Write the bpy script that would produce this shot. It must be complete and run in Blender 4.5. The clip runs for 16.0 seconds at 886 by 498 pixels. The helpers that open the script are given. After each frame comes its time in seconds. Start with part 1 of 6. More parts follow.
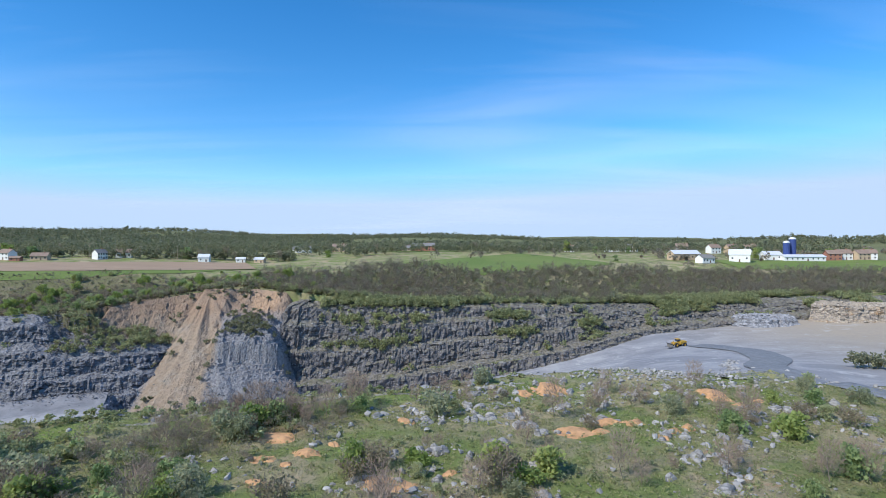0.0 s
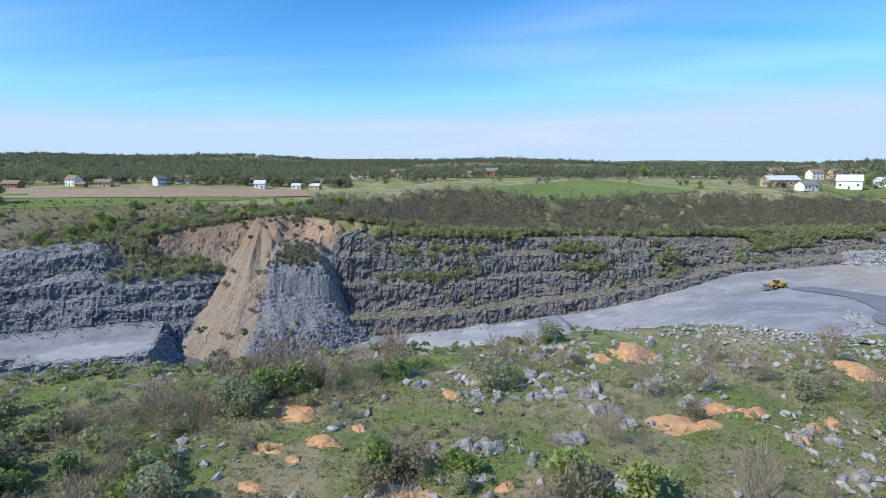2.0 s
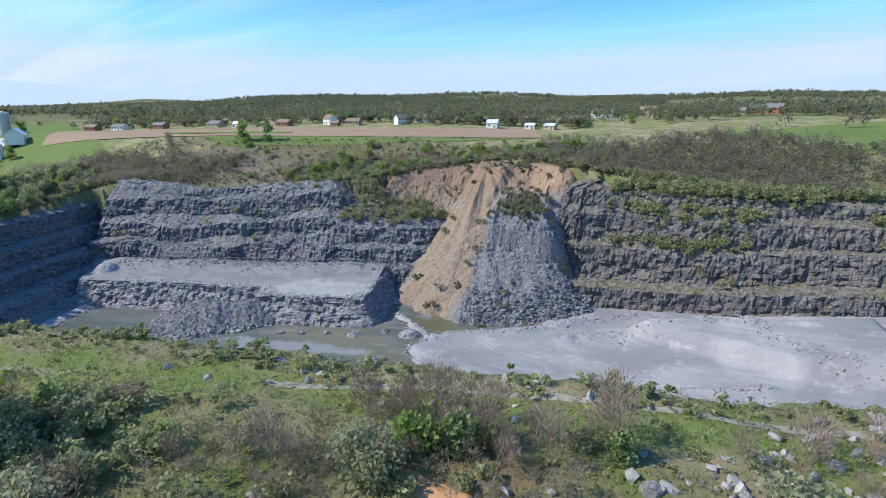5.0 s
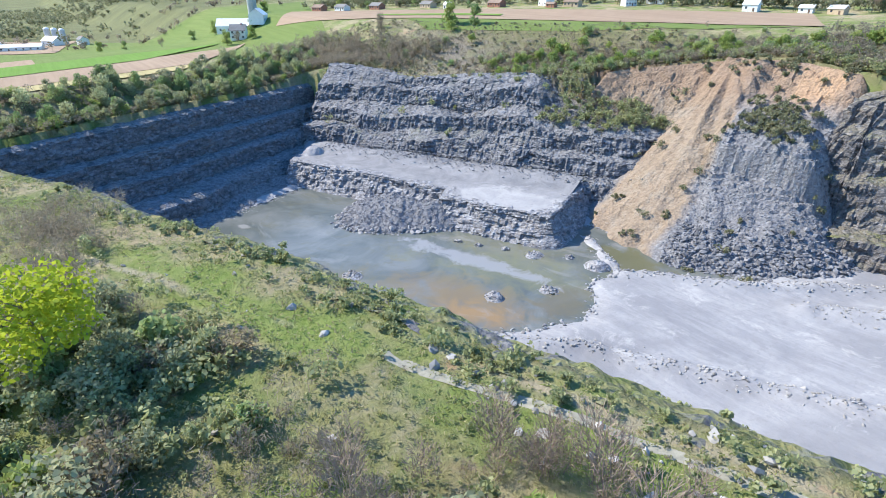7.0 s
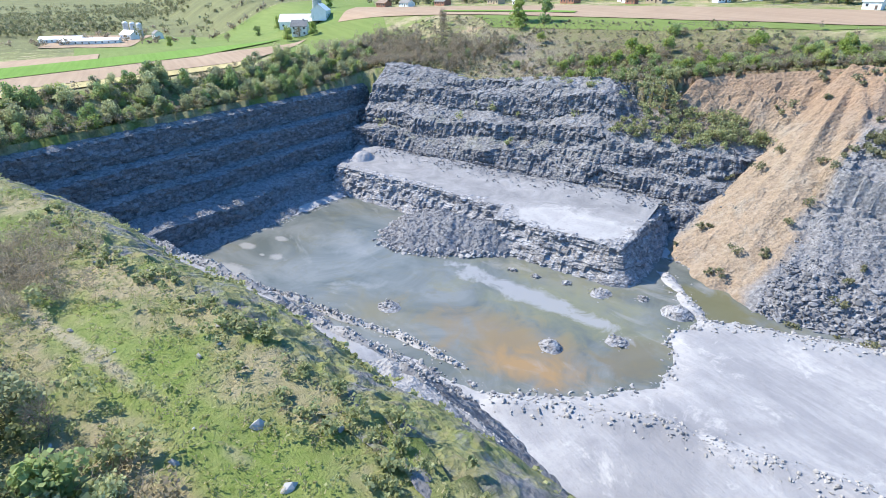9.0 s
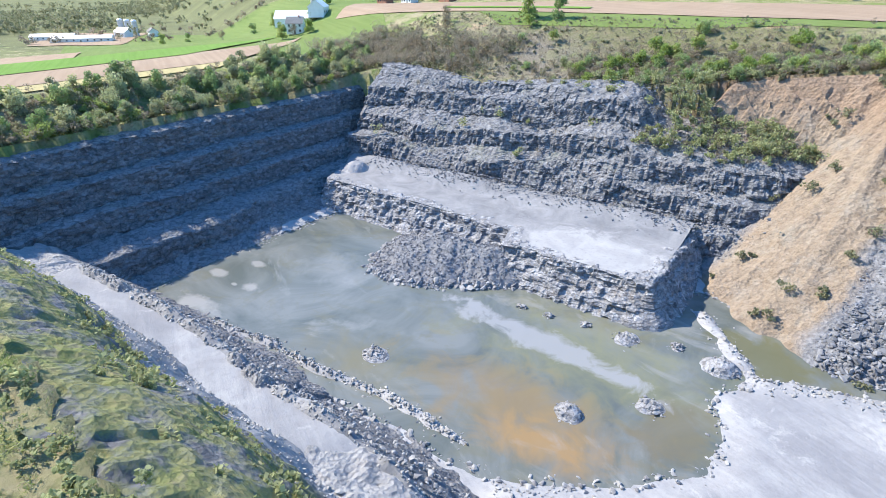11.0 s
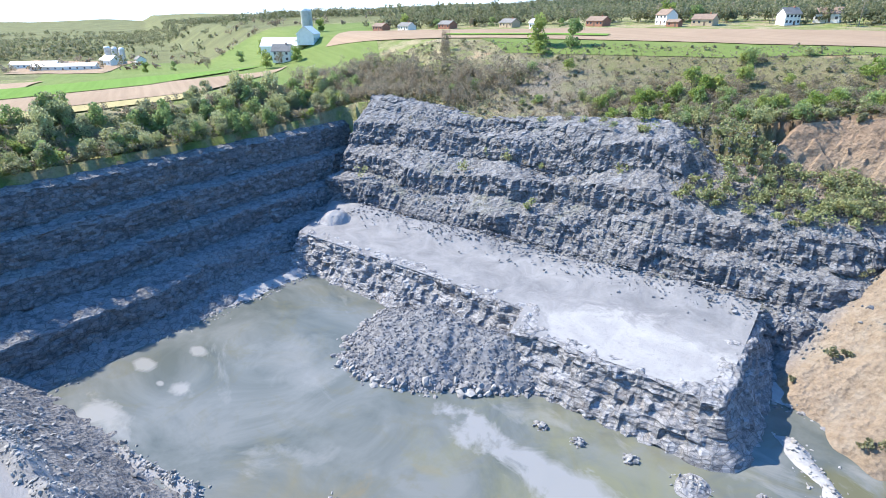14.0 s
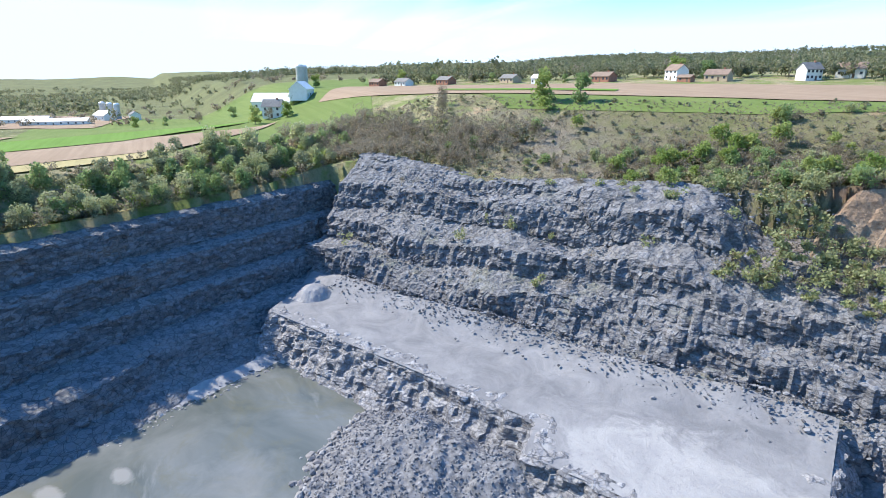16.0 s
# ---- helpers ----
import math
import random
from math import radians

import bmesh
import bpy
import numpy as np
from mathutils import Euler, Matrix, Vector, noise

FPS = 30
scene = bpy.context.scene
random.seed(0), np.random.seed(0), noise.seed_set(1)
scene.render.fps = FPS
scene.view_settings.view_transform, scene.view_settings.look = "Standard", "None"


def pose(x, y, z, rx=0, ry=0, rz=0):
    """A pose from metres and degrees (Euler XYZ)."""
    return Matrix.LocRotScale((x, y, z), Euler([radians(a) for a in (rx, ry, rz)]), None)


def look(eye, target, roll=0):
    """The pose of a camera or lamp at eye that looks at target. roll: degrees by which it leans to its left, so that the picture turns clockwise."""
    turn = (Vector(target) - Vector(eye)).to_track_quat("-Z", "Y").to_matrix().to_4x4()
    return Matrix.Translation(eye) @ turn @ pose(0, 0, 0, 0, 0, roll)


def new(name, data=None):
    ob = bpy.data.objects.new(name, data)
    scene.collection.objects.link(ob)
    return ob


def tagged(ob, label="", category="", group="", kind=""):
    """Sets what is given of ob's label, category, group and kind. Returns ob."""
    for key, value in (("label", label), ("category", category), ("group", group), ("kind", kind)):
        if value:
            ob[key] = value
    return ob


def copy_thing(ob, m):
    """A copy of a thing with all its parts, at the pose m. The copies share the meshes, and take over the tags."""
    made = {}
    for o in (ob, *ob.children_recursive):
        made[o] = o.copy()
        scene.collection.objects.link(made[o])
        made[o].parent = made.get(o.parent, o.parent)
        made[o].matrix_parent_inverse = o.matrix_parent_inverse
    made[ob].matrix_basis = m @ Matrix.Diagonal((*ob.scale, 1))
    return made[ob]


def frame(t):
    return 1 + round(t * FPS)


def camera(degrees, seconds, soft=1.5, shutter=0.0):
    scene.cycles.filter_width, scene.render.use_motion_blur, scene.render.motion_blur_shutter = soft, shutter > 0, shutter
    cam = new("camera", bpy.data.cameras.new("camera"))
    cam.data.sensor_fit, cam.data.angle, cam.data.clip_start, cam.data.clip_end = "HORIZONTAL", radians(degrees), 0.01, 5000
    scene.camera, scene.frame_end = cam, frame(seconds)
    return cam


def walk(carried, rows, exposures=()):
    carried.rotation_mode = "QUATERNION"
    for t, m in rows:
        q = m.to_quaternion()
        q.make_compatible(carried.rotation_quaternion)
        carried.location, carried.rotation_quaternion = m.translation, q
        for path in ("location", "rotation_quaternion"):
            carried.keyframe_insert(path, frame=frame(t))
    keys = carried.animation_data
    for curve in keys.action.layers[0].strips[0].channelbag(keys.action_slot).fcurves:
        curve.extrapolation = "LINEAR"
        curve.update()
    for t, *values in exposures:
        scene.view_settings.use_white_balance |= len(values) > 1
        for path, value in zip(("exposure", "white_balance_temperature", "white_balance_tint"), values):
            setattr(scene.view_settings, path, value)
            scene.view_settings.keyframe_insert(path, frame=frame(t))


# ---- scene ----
cam = camera(79.1, 16.0, soft=0.8)
METRES, EYE, TILT, LEAN, TURN = 180.0, 69.5, 0.0, 0.0, 0.0
ROWS = [
    (0.0, 0.0, 0.0, 0.0, 0.0, 0.0, 0.0),
    (0.5, 0.0015, 0.032, 0.0002, 0.0, -3.44, 0.02),
    (1.0, 0.0028, 0.0637, 0.0014, 0.02, -5.15, 0.01),
    (1.5, 0.0038, 0.0949, 0.0023, 1.54, -6.54, 0.02),
    (2.0, 0.0035, 0.1254, 0.0035, 6.74, -7.97, 0.06),
    (2.5, 0.0021, 0.1561, 0.0049, 13.44, -8.95, 0.16),
    (3.0, -0.0018, 0.1864, 0.0057, 16.88, -8.99, 0.18),
    (5.5, -0.0479, 0.3292, 0.0064, 35.2, -19.2, 0.31),
    (6.0, -0.064, 0.3566, 0.0072, 38.08, -25.35, 0.34),
    (6.5, -0.0812, 0.3811, 0.0071, 44.5, -25.44, 0.43),
    (7.0, -0.0994, 0.4049, 0.0073, 53.94, -25.56, 0.6),
    (7.5, -0.12, 0.4265, 0.0072, 58.61, -25.65, 0.63),
    (8.0, -0.1428, 0.4459, 0.0062, 60.03, -25.71, 0.61),
    (8.5, -0.1669, 0.4642, 0.0047, 60.54, -25.77, 0.63),
    (9.0, -0.1916, 0.4817, 0.0028, 60.83, -25.8, 0.54),
    (11.5, -0.3241, 0.5685, -0.0106, 61.64, -25.94, 0.46),
    (12.0, -0.3519, 0.5849, -0.0133, 61.68, -25.95, 0.4),
    (12.5, -0.3795, 0.6022, -0.0156, 61.75, -25.99, 0.38),
    (13.0, -0.4075, 0.6191, -0.0183, 61.74, -25.97, 0.37),
    (13.5, -0.4353, 0.6363, -0.0203, 61.81, -25.4, 0.34),
    (14.0, -0.4619, 0.6529, -0.024, 61.87, -23.11, 0.25),
    (14.5, -0.4893, 0.6702, -0.0265, 61.88, -23.01, 0.27),
    (15.0, -0.5172, 0.6879, -0.028, 61.89, -22.44, 0.23),
    (15.5, -0.5444, 0.705, -0.0302, 61.91, -20.0, 0.18),
    (16.0, -0.5714, 0.7216, -0.0323, 61.98, -17.63, 0.13),
]
EXPO = [(t, e, k, 10) for t, e, k in ((0.0, 0.42, 6500), (3.0, 0.44, 6600), (5.5, 0.6, 6750), (7.0, 1.2, 6850), (8.0, 1.31, 6950), (11.5, 1.38, 6950), (13.0, 1.38, 6950), (14.5, 1.46, 6950), (15.5, 1.42, 6950), (16.0, 1.15, 6900))]
walk(cam, [(t, pose(0, 0, EYE, TILT, LEAN, TURN) @ pose(METRES * x, METRES * y, METRES * z, 90 + pitch, roll, yaw)) for t, x, y, z, yaw, pitch, roll in ROWS], EXPO)

# ---------- world and sun ----------
SUN_TO = Vector((-0.72, -0.54, 0.85)).normalized()
world = bpy.data.worlds.new("sky")
scene.world = world
world.use_nodes = True
_wn = world.node_tree.nodes
_sky = _wn.new("ShaderNodeTexSky")
_sky.sky_type = 'NISHITA'
_sky.sun_disc = False
_sky.sun_elevation = math.asin(SUN_TO.z)
_sky.sun_rotation = math.atan2(SUN_TO.x, SUN_TO.y)
_sky.altitude = 600
_sky.air_density = 1.0
_sky.dust_density = 0.05
_sky.ozone_density = 4.5
_wn["Background"].inputs["Strength"].default_value = 0.15
_hs = _wn.new("ShaderNodeHueSaturation")
_hs.inputs["Saturation"].default_value = 1.3
world.node_tree.links.new(_sky.outputs[0], _hs.inputs["Color"])
_cap = _wn.new("ShaderNodeMix")
_cap.data_type, _cap.blend_type = 'RGBA', 'DARKEN'
_cap.inputs[0].default_value = 1.0
_cap.inputs[7].default_value = (2.75, 3.65, 5.0, 1)
world.node_tree.links.new(_hs.outputs[0], _cap.inputs[6])
world.node_tree.links.new(_cap.outputs[2], _wn["Background"].inputs["Color"])
_sun = bpy.data.lights.new("sun", 'SUN')
_sun.energy = 3.6
_sun.angle = radians(0.53)
_sun.color = (1.0, 0.95, 0.87)
sun = new("sun", _sun)
sun.matrix_world = look(SUN_TO * 100, (0, 0, 0))


# ---------- numeric helpers ----------
def ss(a):
    a = np.clip(a, 0.0, 1.0)
    return a * a * (3 - 2 * a)


def hash3(i, j, k, seed=0):
    n = (i.astype(np.int64) * 374761393 + j.astype(np.int64) * 668265263 + k.astype(np.int64) * 2147483647 + seed * 974634777) & 0xFFFFFFFF
    n = ((n ^ (n >> 13)) * 1274126177) & 0xFFFFFFFF
    n = ((n ^ (n >> 16)) * 2246822519) & 0xFFFFFFFF
    return ((n ^ (n >> 15)) & 0xFFFFFF) / float(0xFFFFFF)


def vnoise(x, y, z=None, seed=0):
    """smooth value noise, 0 to 1"""
    x, y = np.asarray(x, float), np.asarray(y, float)
    z = np.zeros_like(x) if z is None else np.asarray(z, float)
    i, j, k = np.floor(x), np.floor(y), np.floor(z)
    u, v, w = x - i, y - j, z - k
    u, v, w = u * u * (3 - 2 * u), v * v * (3 - 2 * v), w * w * (3 - 2 * w)
    r = 0
    for a in (0, 1):
        for b in (0, 1):
            for c in (0, 1):
                f = (u if a else 1 - u) * (v if b else 1 - v) * (w if c else 1 - w)
                r = r + f * hash3(i + a, j + b, k + c, seed)
    return r


def fbm(x, y, z=None, seed=0, octaves=4):
    r, amp, tot = 0, 1.0, 0
    for o in range(octaves):
        f = 2.03 ** o
        r = r + amp * vnoise(x * f, y * f, None if z is None else z * f, seed + o)
        tot += amp
        amp *= 0.5
    return r / tot - 0.5


def seg_dist(x, y, pts, closed=False):
    """distance to a polyline, and the parameter of the nearest place in segments"""
    best, par = np.full(np.shape(x), 1e9), np.zeros(np.shape(x))
    n = len(pts)
    for i in range(n if closed else n - 1):
        (ax, ay), (bx, by) = pts[i][:2], pts[(i + 1) % n][:2]
        dx, dy = bx - ax, by - ay
        t = np.clip(((x - ax) * dx + (y - ay) * dy) / (dx * dx + dy * dy), 0, 1)
        d = np.hypot(x - ax - t * dx, y - ay - t * dy)
        m = d < best
        best, par = np.where(m, d, best), np.where(m, i + t, par)
    return best, par


def inside(x, y, pts):
    r = np.zeros(np.shape(x), bool)
    n = len(pts)
    for i in range(n):
        (ax, ay), (bx, by) = pts[i], pts[(i + 1) % n]
        if ay == by:
            continue
        r ^= ((ay > y) != (by > y)) & (x < (bx - ax) * (y - ay) / (by - ay) + ax)
    return r


# ---------- plan of the place ----------
W_DIR, W_N = np.array((-0.454, 0.891)), np.array((0.891, 0.454))


def on_west(o, s):
    return tuple(o * W_N + s * W_DIR)


LAKE = [(-222, 150), (-195, 163), (-184, 160), (-174, 157), (-164, 160), (-156, 168), (-148, 178), (-121, 194), (-128, 209), (-117, 213), (-106, 212), (-93, 209), (-80, 214), (-72, 221), (-69, 217), (-84, 203), (-92, 196), (-98, 186), (-99, 180),
        (-90, 172), (-87, 164), (-91, 152), (-100, 136), (-111, 129), (-123, 124), (-147, 107), (-172, 95), (-194, 82), (-208, 111), (-213, 127)]
FOOT_E = [(-70, 240), (-51, 246), (-14, 248), (14, 254), (31, 258), (59, 262), (109, 283), (169, 296), (240, 310), (340, 322)]
RIM_S = [(130, 132), (85, 125), (68, 129), (54, 136), (40, 138), (20, 131), (0, 121), (-12, 115.5), (-35, 109.5), (-53, 103), (-80, 94.5), (-104, 86), (-114, 79.5), (-135, 73), (-175, 52), (-225, 28)]
RIM = [on_west(-169.5, 105), (-282, 180), (-259, 195), (-212, 219), (-182, 235), (-166, 246), (-152, 260), (-135, 270), (-118, 277), (-90, 274), (-58, 268), (-14, 271), (14, 277),
       (31, 281), (59, 285), (109, 306), (169, 319), (240, 333), (345, 345), (345, 170)] + RIM_S


def yrim(x):
    return np.interp(x, [-600, -287, -212, -166, -150, -118, -90, 14, 169, 345, 700], [120, 181, 218, 246, 261, 276, 273, 277, 319, 345, 380])


def plateau(x, y):
    """the land round the pit"""
    x, y = np.asarray(x, float), np.asarray(y, float)
    d = y - yrim(x)
    rim_z = np.interp(x, [-290, -215, -186, -165, -150, -120, -100, -20, 100, 200, 400], [40, 36, 39, 41, 44, 48.5, 50, 42, 38.5, 40, 42])
    north = rim_z + (56 - rim_z) * ss(d / np.interp(x, [-200, -100, 0, 150], [75, 40, 70, 110])) + 11 * ss((d - 20) / 230)
    dw = -173 - (W_N[0] * x + W_N[1] * y)
    west = 31 + 9.5 * ss(dw / 26) - 13 * ss((dw - 90) / 260)
    south = 39 + 1.2 * fbm(x / 22, y / 22, seed=3) + 1.3 * fbm(x / 5, y / 5, seed=8)
    east = ss((x - 70) / 60)
    south = south * (1 - east) + (35.7 + 0.5 * fbm(x / 18, y / 18, seed=4)) * east
    z = south + (west - south) * ss((-dw * -1 + 30) / 40) * ss((-120 - x) / 60)
    z = z + (north - z) * ss((y - np.interp(x, [-600, -287, -200, 0, 345], [160, 150, 150, 170, 200])) / 75)
    r = np.hypot(x + 60, y - 150)
    z = z + 6 * fbm(x / 130, y / 130, seed=11) * ss((r - 260) / 300)
    az = np.degrees(np.arctan2(-x, y))
    far_n = np.interp(az, [-180, -60, -45, -20, 0, 25, 45, 60, 75, 95, 120, 180], [30, 34, 36, 40, 58, 62, 58, 44, 8, -6, 0, 30])
    z = z + (far_n - 8) * ss((r - 620) / 1100) * (0.8 + 0.9 * fbm(x / 420, y / 420, seed=21))
    z = z + 70 * ss((r - 1900) / 1600) * (0.5 + 1.0 * fbm(x / 900, y / 900, seed=23))
    return z


def floor_z(x, y):
    """the quarry's bottom"""
    zx = np.interp(x, [-95, -50, -14, 14, 31, 59, 110, 165, 260, 345], [-0.3, 0.3, 3.6, 7.5, 9.5, 14.5, 24.5, 28, 32, 34])
    z = zx + np.clip((250 - y) / 95, 0, 1.05) * (35 - zx) * ss((x - 25) / 60)
    ins = inside(x, y, LAKE)
    d, _ = seg_dist(x, y, LAKE, True)
    wob = 2.2 * fbm(x / 9, y / 9, seed=31)
    sd = np.where(ins, -d, d) + wob
    z = z + np.where(sd < 0, -2.6 * ss(-sd / 6) - 0.75, -0.75 * (1 - ss(sd / 5)))
    for line, h, w in (([(-119, 203), (-107, 196), (-96, 191), (-88, 197), (-73, 207), (-58, 224), (-40, 240)], 1.9, 2.8),
                       ([(-98, 133), (-91, 141.5), (-79, 154), (-69, 159), (-57, 167), (-40, 175), (-20, 185), (-2, 193)], 1.8, 2.6),
                       ([(-56, 209), (-34, 222), (-8, 230)], 2.2, 4.0), ([(-192, 87), (-173, 99.5), (-156, 111.5), (-142, 118), (-128, 127), (-111, 134)], 1.9, 1.7)):
        dd, _ = seg_dist(x, y, line)
        crest = h * np.exp(-(dd / w) ** 2) * (0.75 + 0.9 * fbm(x / 4, y / 4, seed=35))
        z = np.maximum(z + crest, -2.6 + crest * 1.55)
    terr = [(-40, 222), (-8, 234), (24, 244), (30, 205), (6, 203), (-12, 212)]
    dt, _ = seg_dist(x, y, terr, True)
    st = np.where(inside(x, y, terr), dt, -dt)
    z = z + 4.6 * ss((st + 3) / 6)
    return z + 0.25 * fbm(x / 6, y / 6, seed=37) + 0.12 * fbm(x / 1.2, y / 1.2, seed=38)


# ---------- mesh helpers ----------
def mesh_from(name, verts, faces, material, smooth=False, parent=None):
    me = bpy.data.meshes.new(name)
    verts, faces = np.asarray(verts, np.float32), np.asarray(faces, np.int32)
    k = faces.shape[1]
    me.vertices.add(len(verts))
    me.vertices.foreach_set("co", verts.ravel())
    me.loops.add(faces.size)
    me.loops.foreach_set("vertex_index", faces.ravel())
    me.polygons.add(len(faces))
    me.polygons.foreach_set("loop_start", np.arange(0, faces.size, k, dtype=np.int32))
    me.polygons.foreach_set("use_smooth", np.full(len(faces), smooth))
    me.update(calc_edges=True)
    me.materials.append(material)
    ob = new(name, me)
    ob.parent = parent
    return ob


def grid_faces(nu, nv):
    a = np.arange(nu * nv).reshape(nu, nv)
    return np.stack([a[:-1, :-1], a[1:, :-1], a[1:, 1:], a[:-1, 1:]], -1).reshape(-1, 4)


def part(name, bm, material, parent, label=""):
    me = bpy.data.meshes.new(name)
    bm.to_mesh(me)
    bm.free()
    me.materials.append(material)
    ob = new(name, me)
    ob.parent = parent
    return tagged(ob, label) if label else ob


def box(bm, x0, y0, z0, x1, y1, z1, bevel=0.0):
    vs = bmesh.ops.create_cube(bm, size=1)["verts"]
    for v in vs:
        v.co = Vector((x0 + (v.co.x + 0.5) * (x1 - x0), y0 + (v.co.y + 0.5) * (y1 - y0), z0 + (v.co.z + 0.5) * (z1 - z0)))
    if bevel:
        bmesh.ops.bevel(bm, geom=list({e for v in vs for e in v.link_edges}), offset=bevel, segments=1, affect='EDGES')
    return bm


def empty(name, m):
    ob = new(name)
    ob.matrix_world = m
    return ob


# ---------- materials ----------
class Nodes:
    def __init__(self, name):
        self.m = bpy.data.materials.new(name)
        self.m.use_nodes = True
        self.t = self.m.node_tree
        self.bsdf = self.t.nodes["Principled BSDF"]
        tc = self.t.nodes.new("ShaderNodeTexCoord")
        self.co = tc.outputs["Object"]

    def put(self, a, b):
        if hasattr(a, "links"):
            self.t.links.new(a, b)
        elif isinstance(a, (tuple, list)) and len(a) == 3 and b.type == 'RGBA':
            b.default_value = (*a, 1)
        else:
            b.default_value = a

    def scaled(self, s, rot=None):
        n = self.t.nodes.new("ShaderNodeMapping")
        n.inputs["Scale"].default_value = s if isinstance(s, tuple) else (s, s, s)
        if rot:
            n.inputs["Rotation"].default_value = rot
        self.t.links.new(self.co, n.inputs[0])
        return n.outputs[0]

    def noise(self, s, detail=4, rough=0.55, lo=0.3, hi=0.7, dist=0.0, rot=None):
        n = self.t.nodes.new("ShaderNodeTexNoise")
        n.inputs["Scale"].default_value = 1
        n.inputs["Detail"].default_value = detail
        n.inputs["Roughness"].default_value = rough
        n.inputs["Distortion"].default_value = dist
        self.t.links.new(self.scaled(s, rot), n.inputs["Vector"])
        return self.ramp(n.outputs["Fac"], lo, hi)

    def ramp(self, f, lo, hi, a=0.0, b=1.0):
        n = self.t.nodes.new("ShaderNodeMapRange")
        n.inputs["From Min"].default_value, n.inputs["From Max"].default_value = lo, hi
        n.inputs["To Min"].default_value, n.inputs["To Max"].default_value = a, b
        self.put(f, n.inputs["Value"])
        return n.outputs[0]

    def mix(self, f, a, b):
        n = self.t.nodes.new("ShaderNodeMix")
        n.data_type = 'RGBA'
        self.put(f, n.inputs[0])
        self.put(a, n.inputs[6])
        self.put(b, n.inputs[7])
        return n.outputs[2]

    def math(self, op, a, b=0.0):
        n = self.t.nodes.new("ShaderNodeMath")
        n.operation = op
        self.put(a, n.inputs[0])
        self.put(b, n.inputs[1])
        return n.outputs[0]

    def cells(self, s, feature='F1', out="Distance"):
        n = self.t.nodes.new("ShaderNodeTexVoronoi")
        n.feature = feature
        n.inputs["Scale"].default_value = 1
        self.t.links.new(self.scaled(s), n.inputs["Vector"])
        return n.outputs[out]

    def spot(self, x, y, rx, ry, soft=0.5, turn=0.0):
        """1 round a place of the plan, fading out"""
        n = self.t.nodes.new("ShaderNodeMapping")
        n.vector_type = 'TEXTURE'
        n.inputs["Location"].default_value = (x, y, 0)
        n.inputs["Rotation"].default_value = (0, 0, radians(turn))
        n.inputs["Scale"].default_value = (rx, ry, 1e5)
        self.t.links.new(self.co, n.inputs[0])
        v = self.t.nodes.new("ShaderNodeVectorMath")
        v.operation = 'LENGTH'
        self.t.links.new(n.outputs[0], v.inputs[0])
        w = self.math('ADD', v.outputs["Value"], self.noise(0.12, 5, 0.6, 0.3, 0.7, 0.6))
        return self.ramp(w, 1.5, 1.5 - soft)

    def up(self, lo, hi):
        g = self.t.nodes.new("ShaderNodeNewGeometry")
        s = self.t.nodes.new("ShaderNodeSeparateXYZ")
        self.t.links.new(g.outputs["Normal"], s.inputs[0])
        return self.ramp(s.outputs["Z"], lo, hi)

    def axis(self, k):
        s = self.t.nodes.new("ShaderNodeSeparateXYZ")
        self.t.links.new(self.co, s.inputs[0])
        return s.outputs[k]

    def random(self, island=False):
        if island:
            return self.t.nodes.new("ShaderNodeNewGeometry").outputs["Random Per Island"]
        return self.t.nodes.new("ShaderNodeObjectInfo").outputs["Random"]

    def bump(self, h, dist, strength=1.0):
        n = self.t.nodes.new("ShaderNodeBump")
        n.inputs["Distance"].default_value = dist
        n.inputs["Strength"].default_value = strength
        self.put(h, n.inputs["Height"])
        self.t.links.new(n.outputs[0], self.bsdf.inputs["Normal"])

    def done(self, colour, rough=0.9, metal=0.0, spec=0.3):
        self.put(colour, self.bsdf.inputs["Base Color"])
        self.put(rough, self.bsdf.inputs["Roughness"])
        self.bsdf.inputs["Metallic"].default_value = metal
        self.bsdf.inputs["Specular IOR Level"].default_value = spec
        return self.m


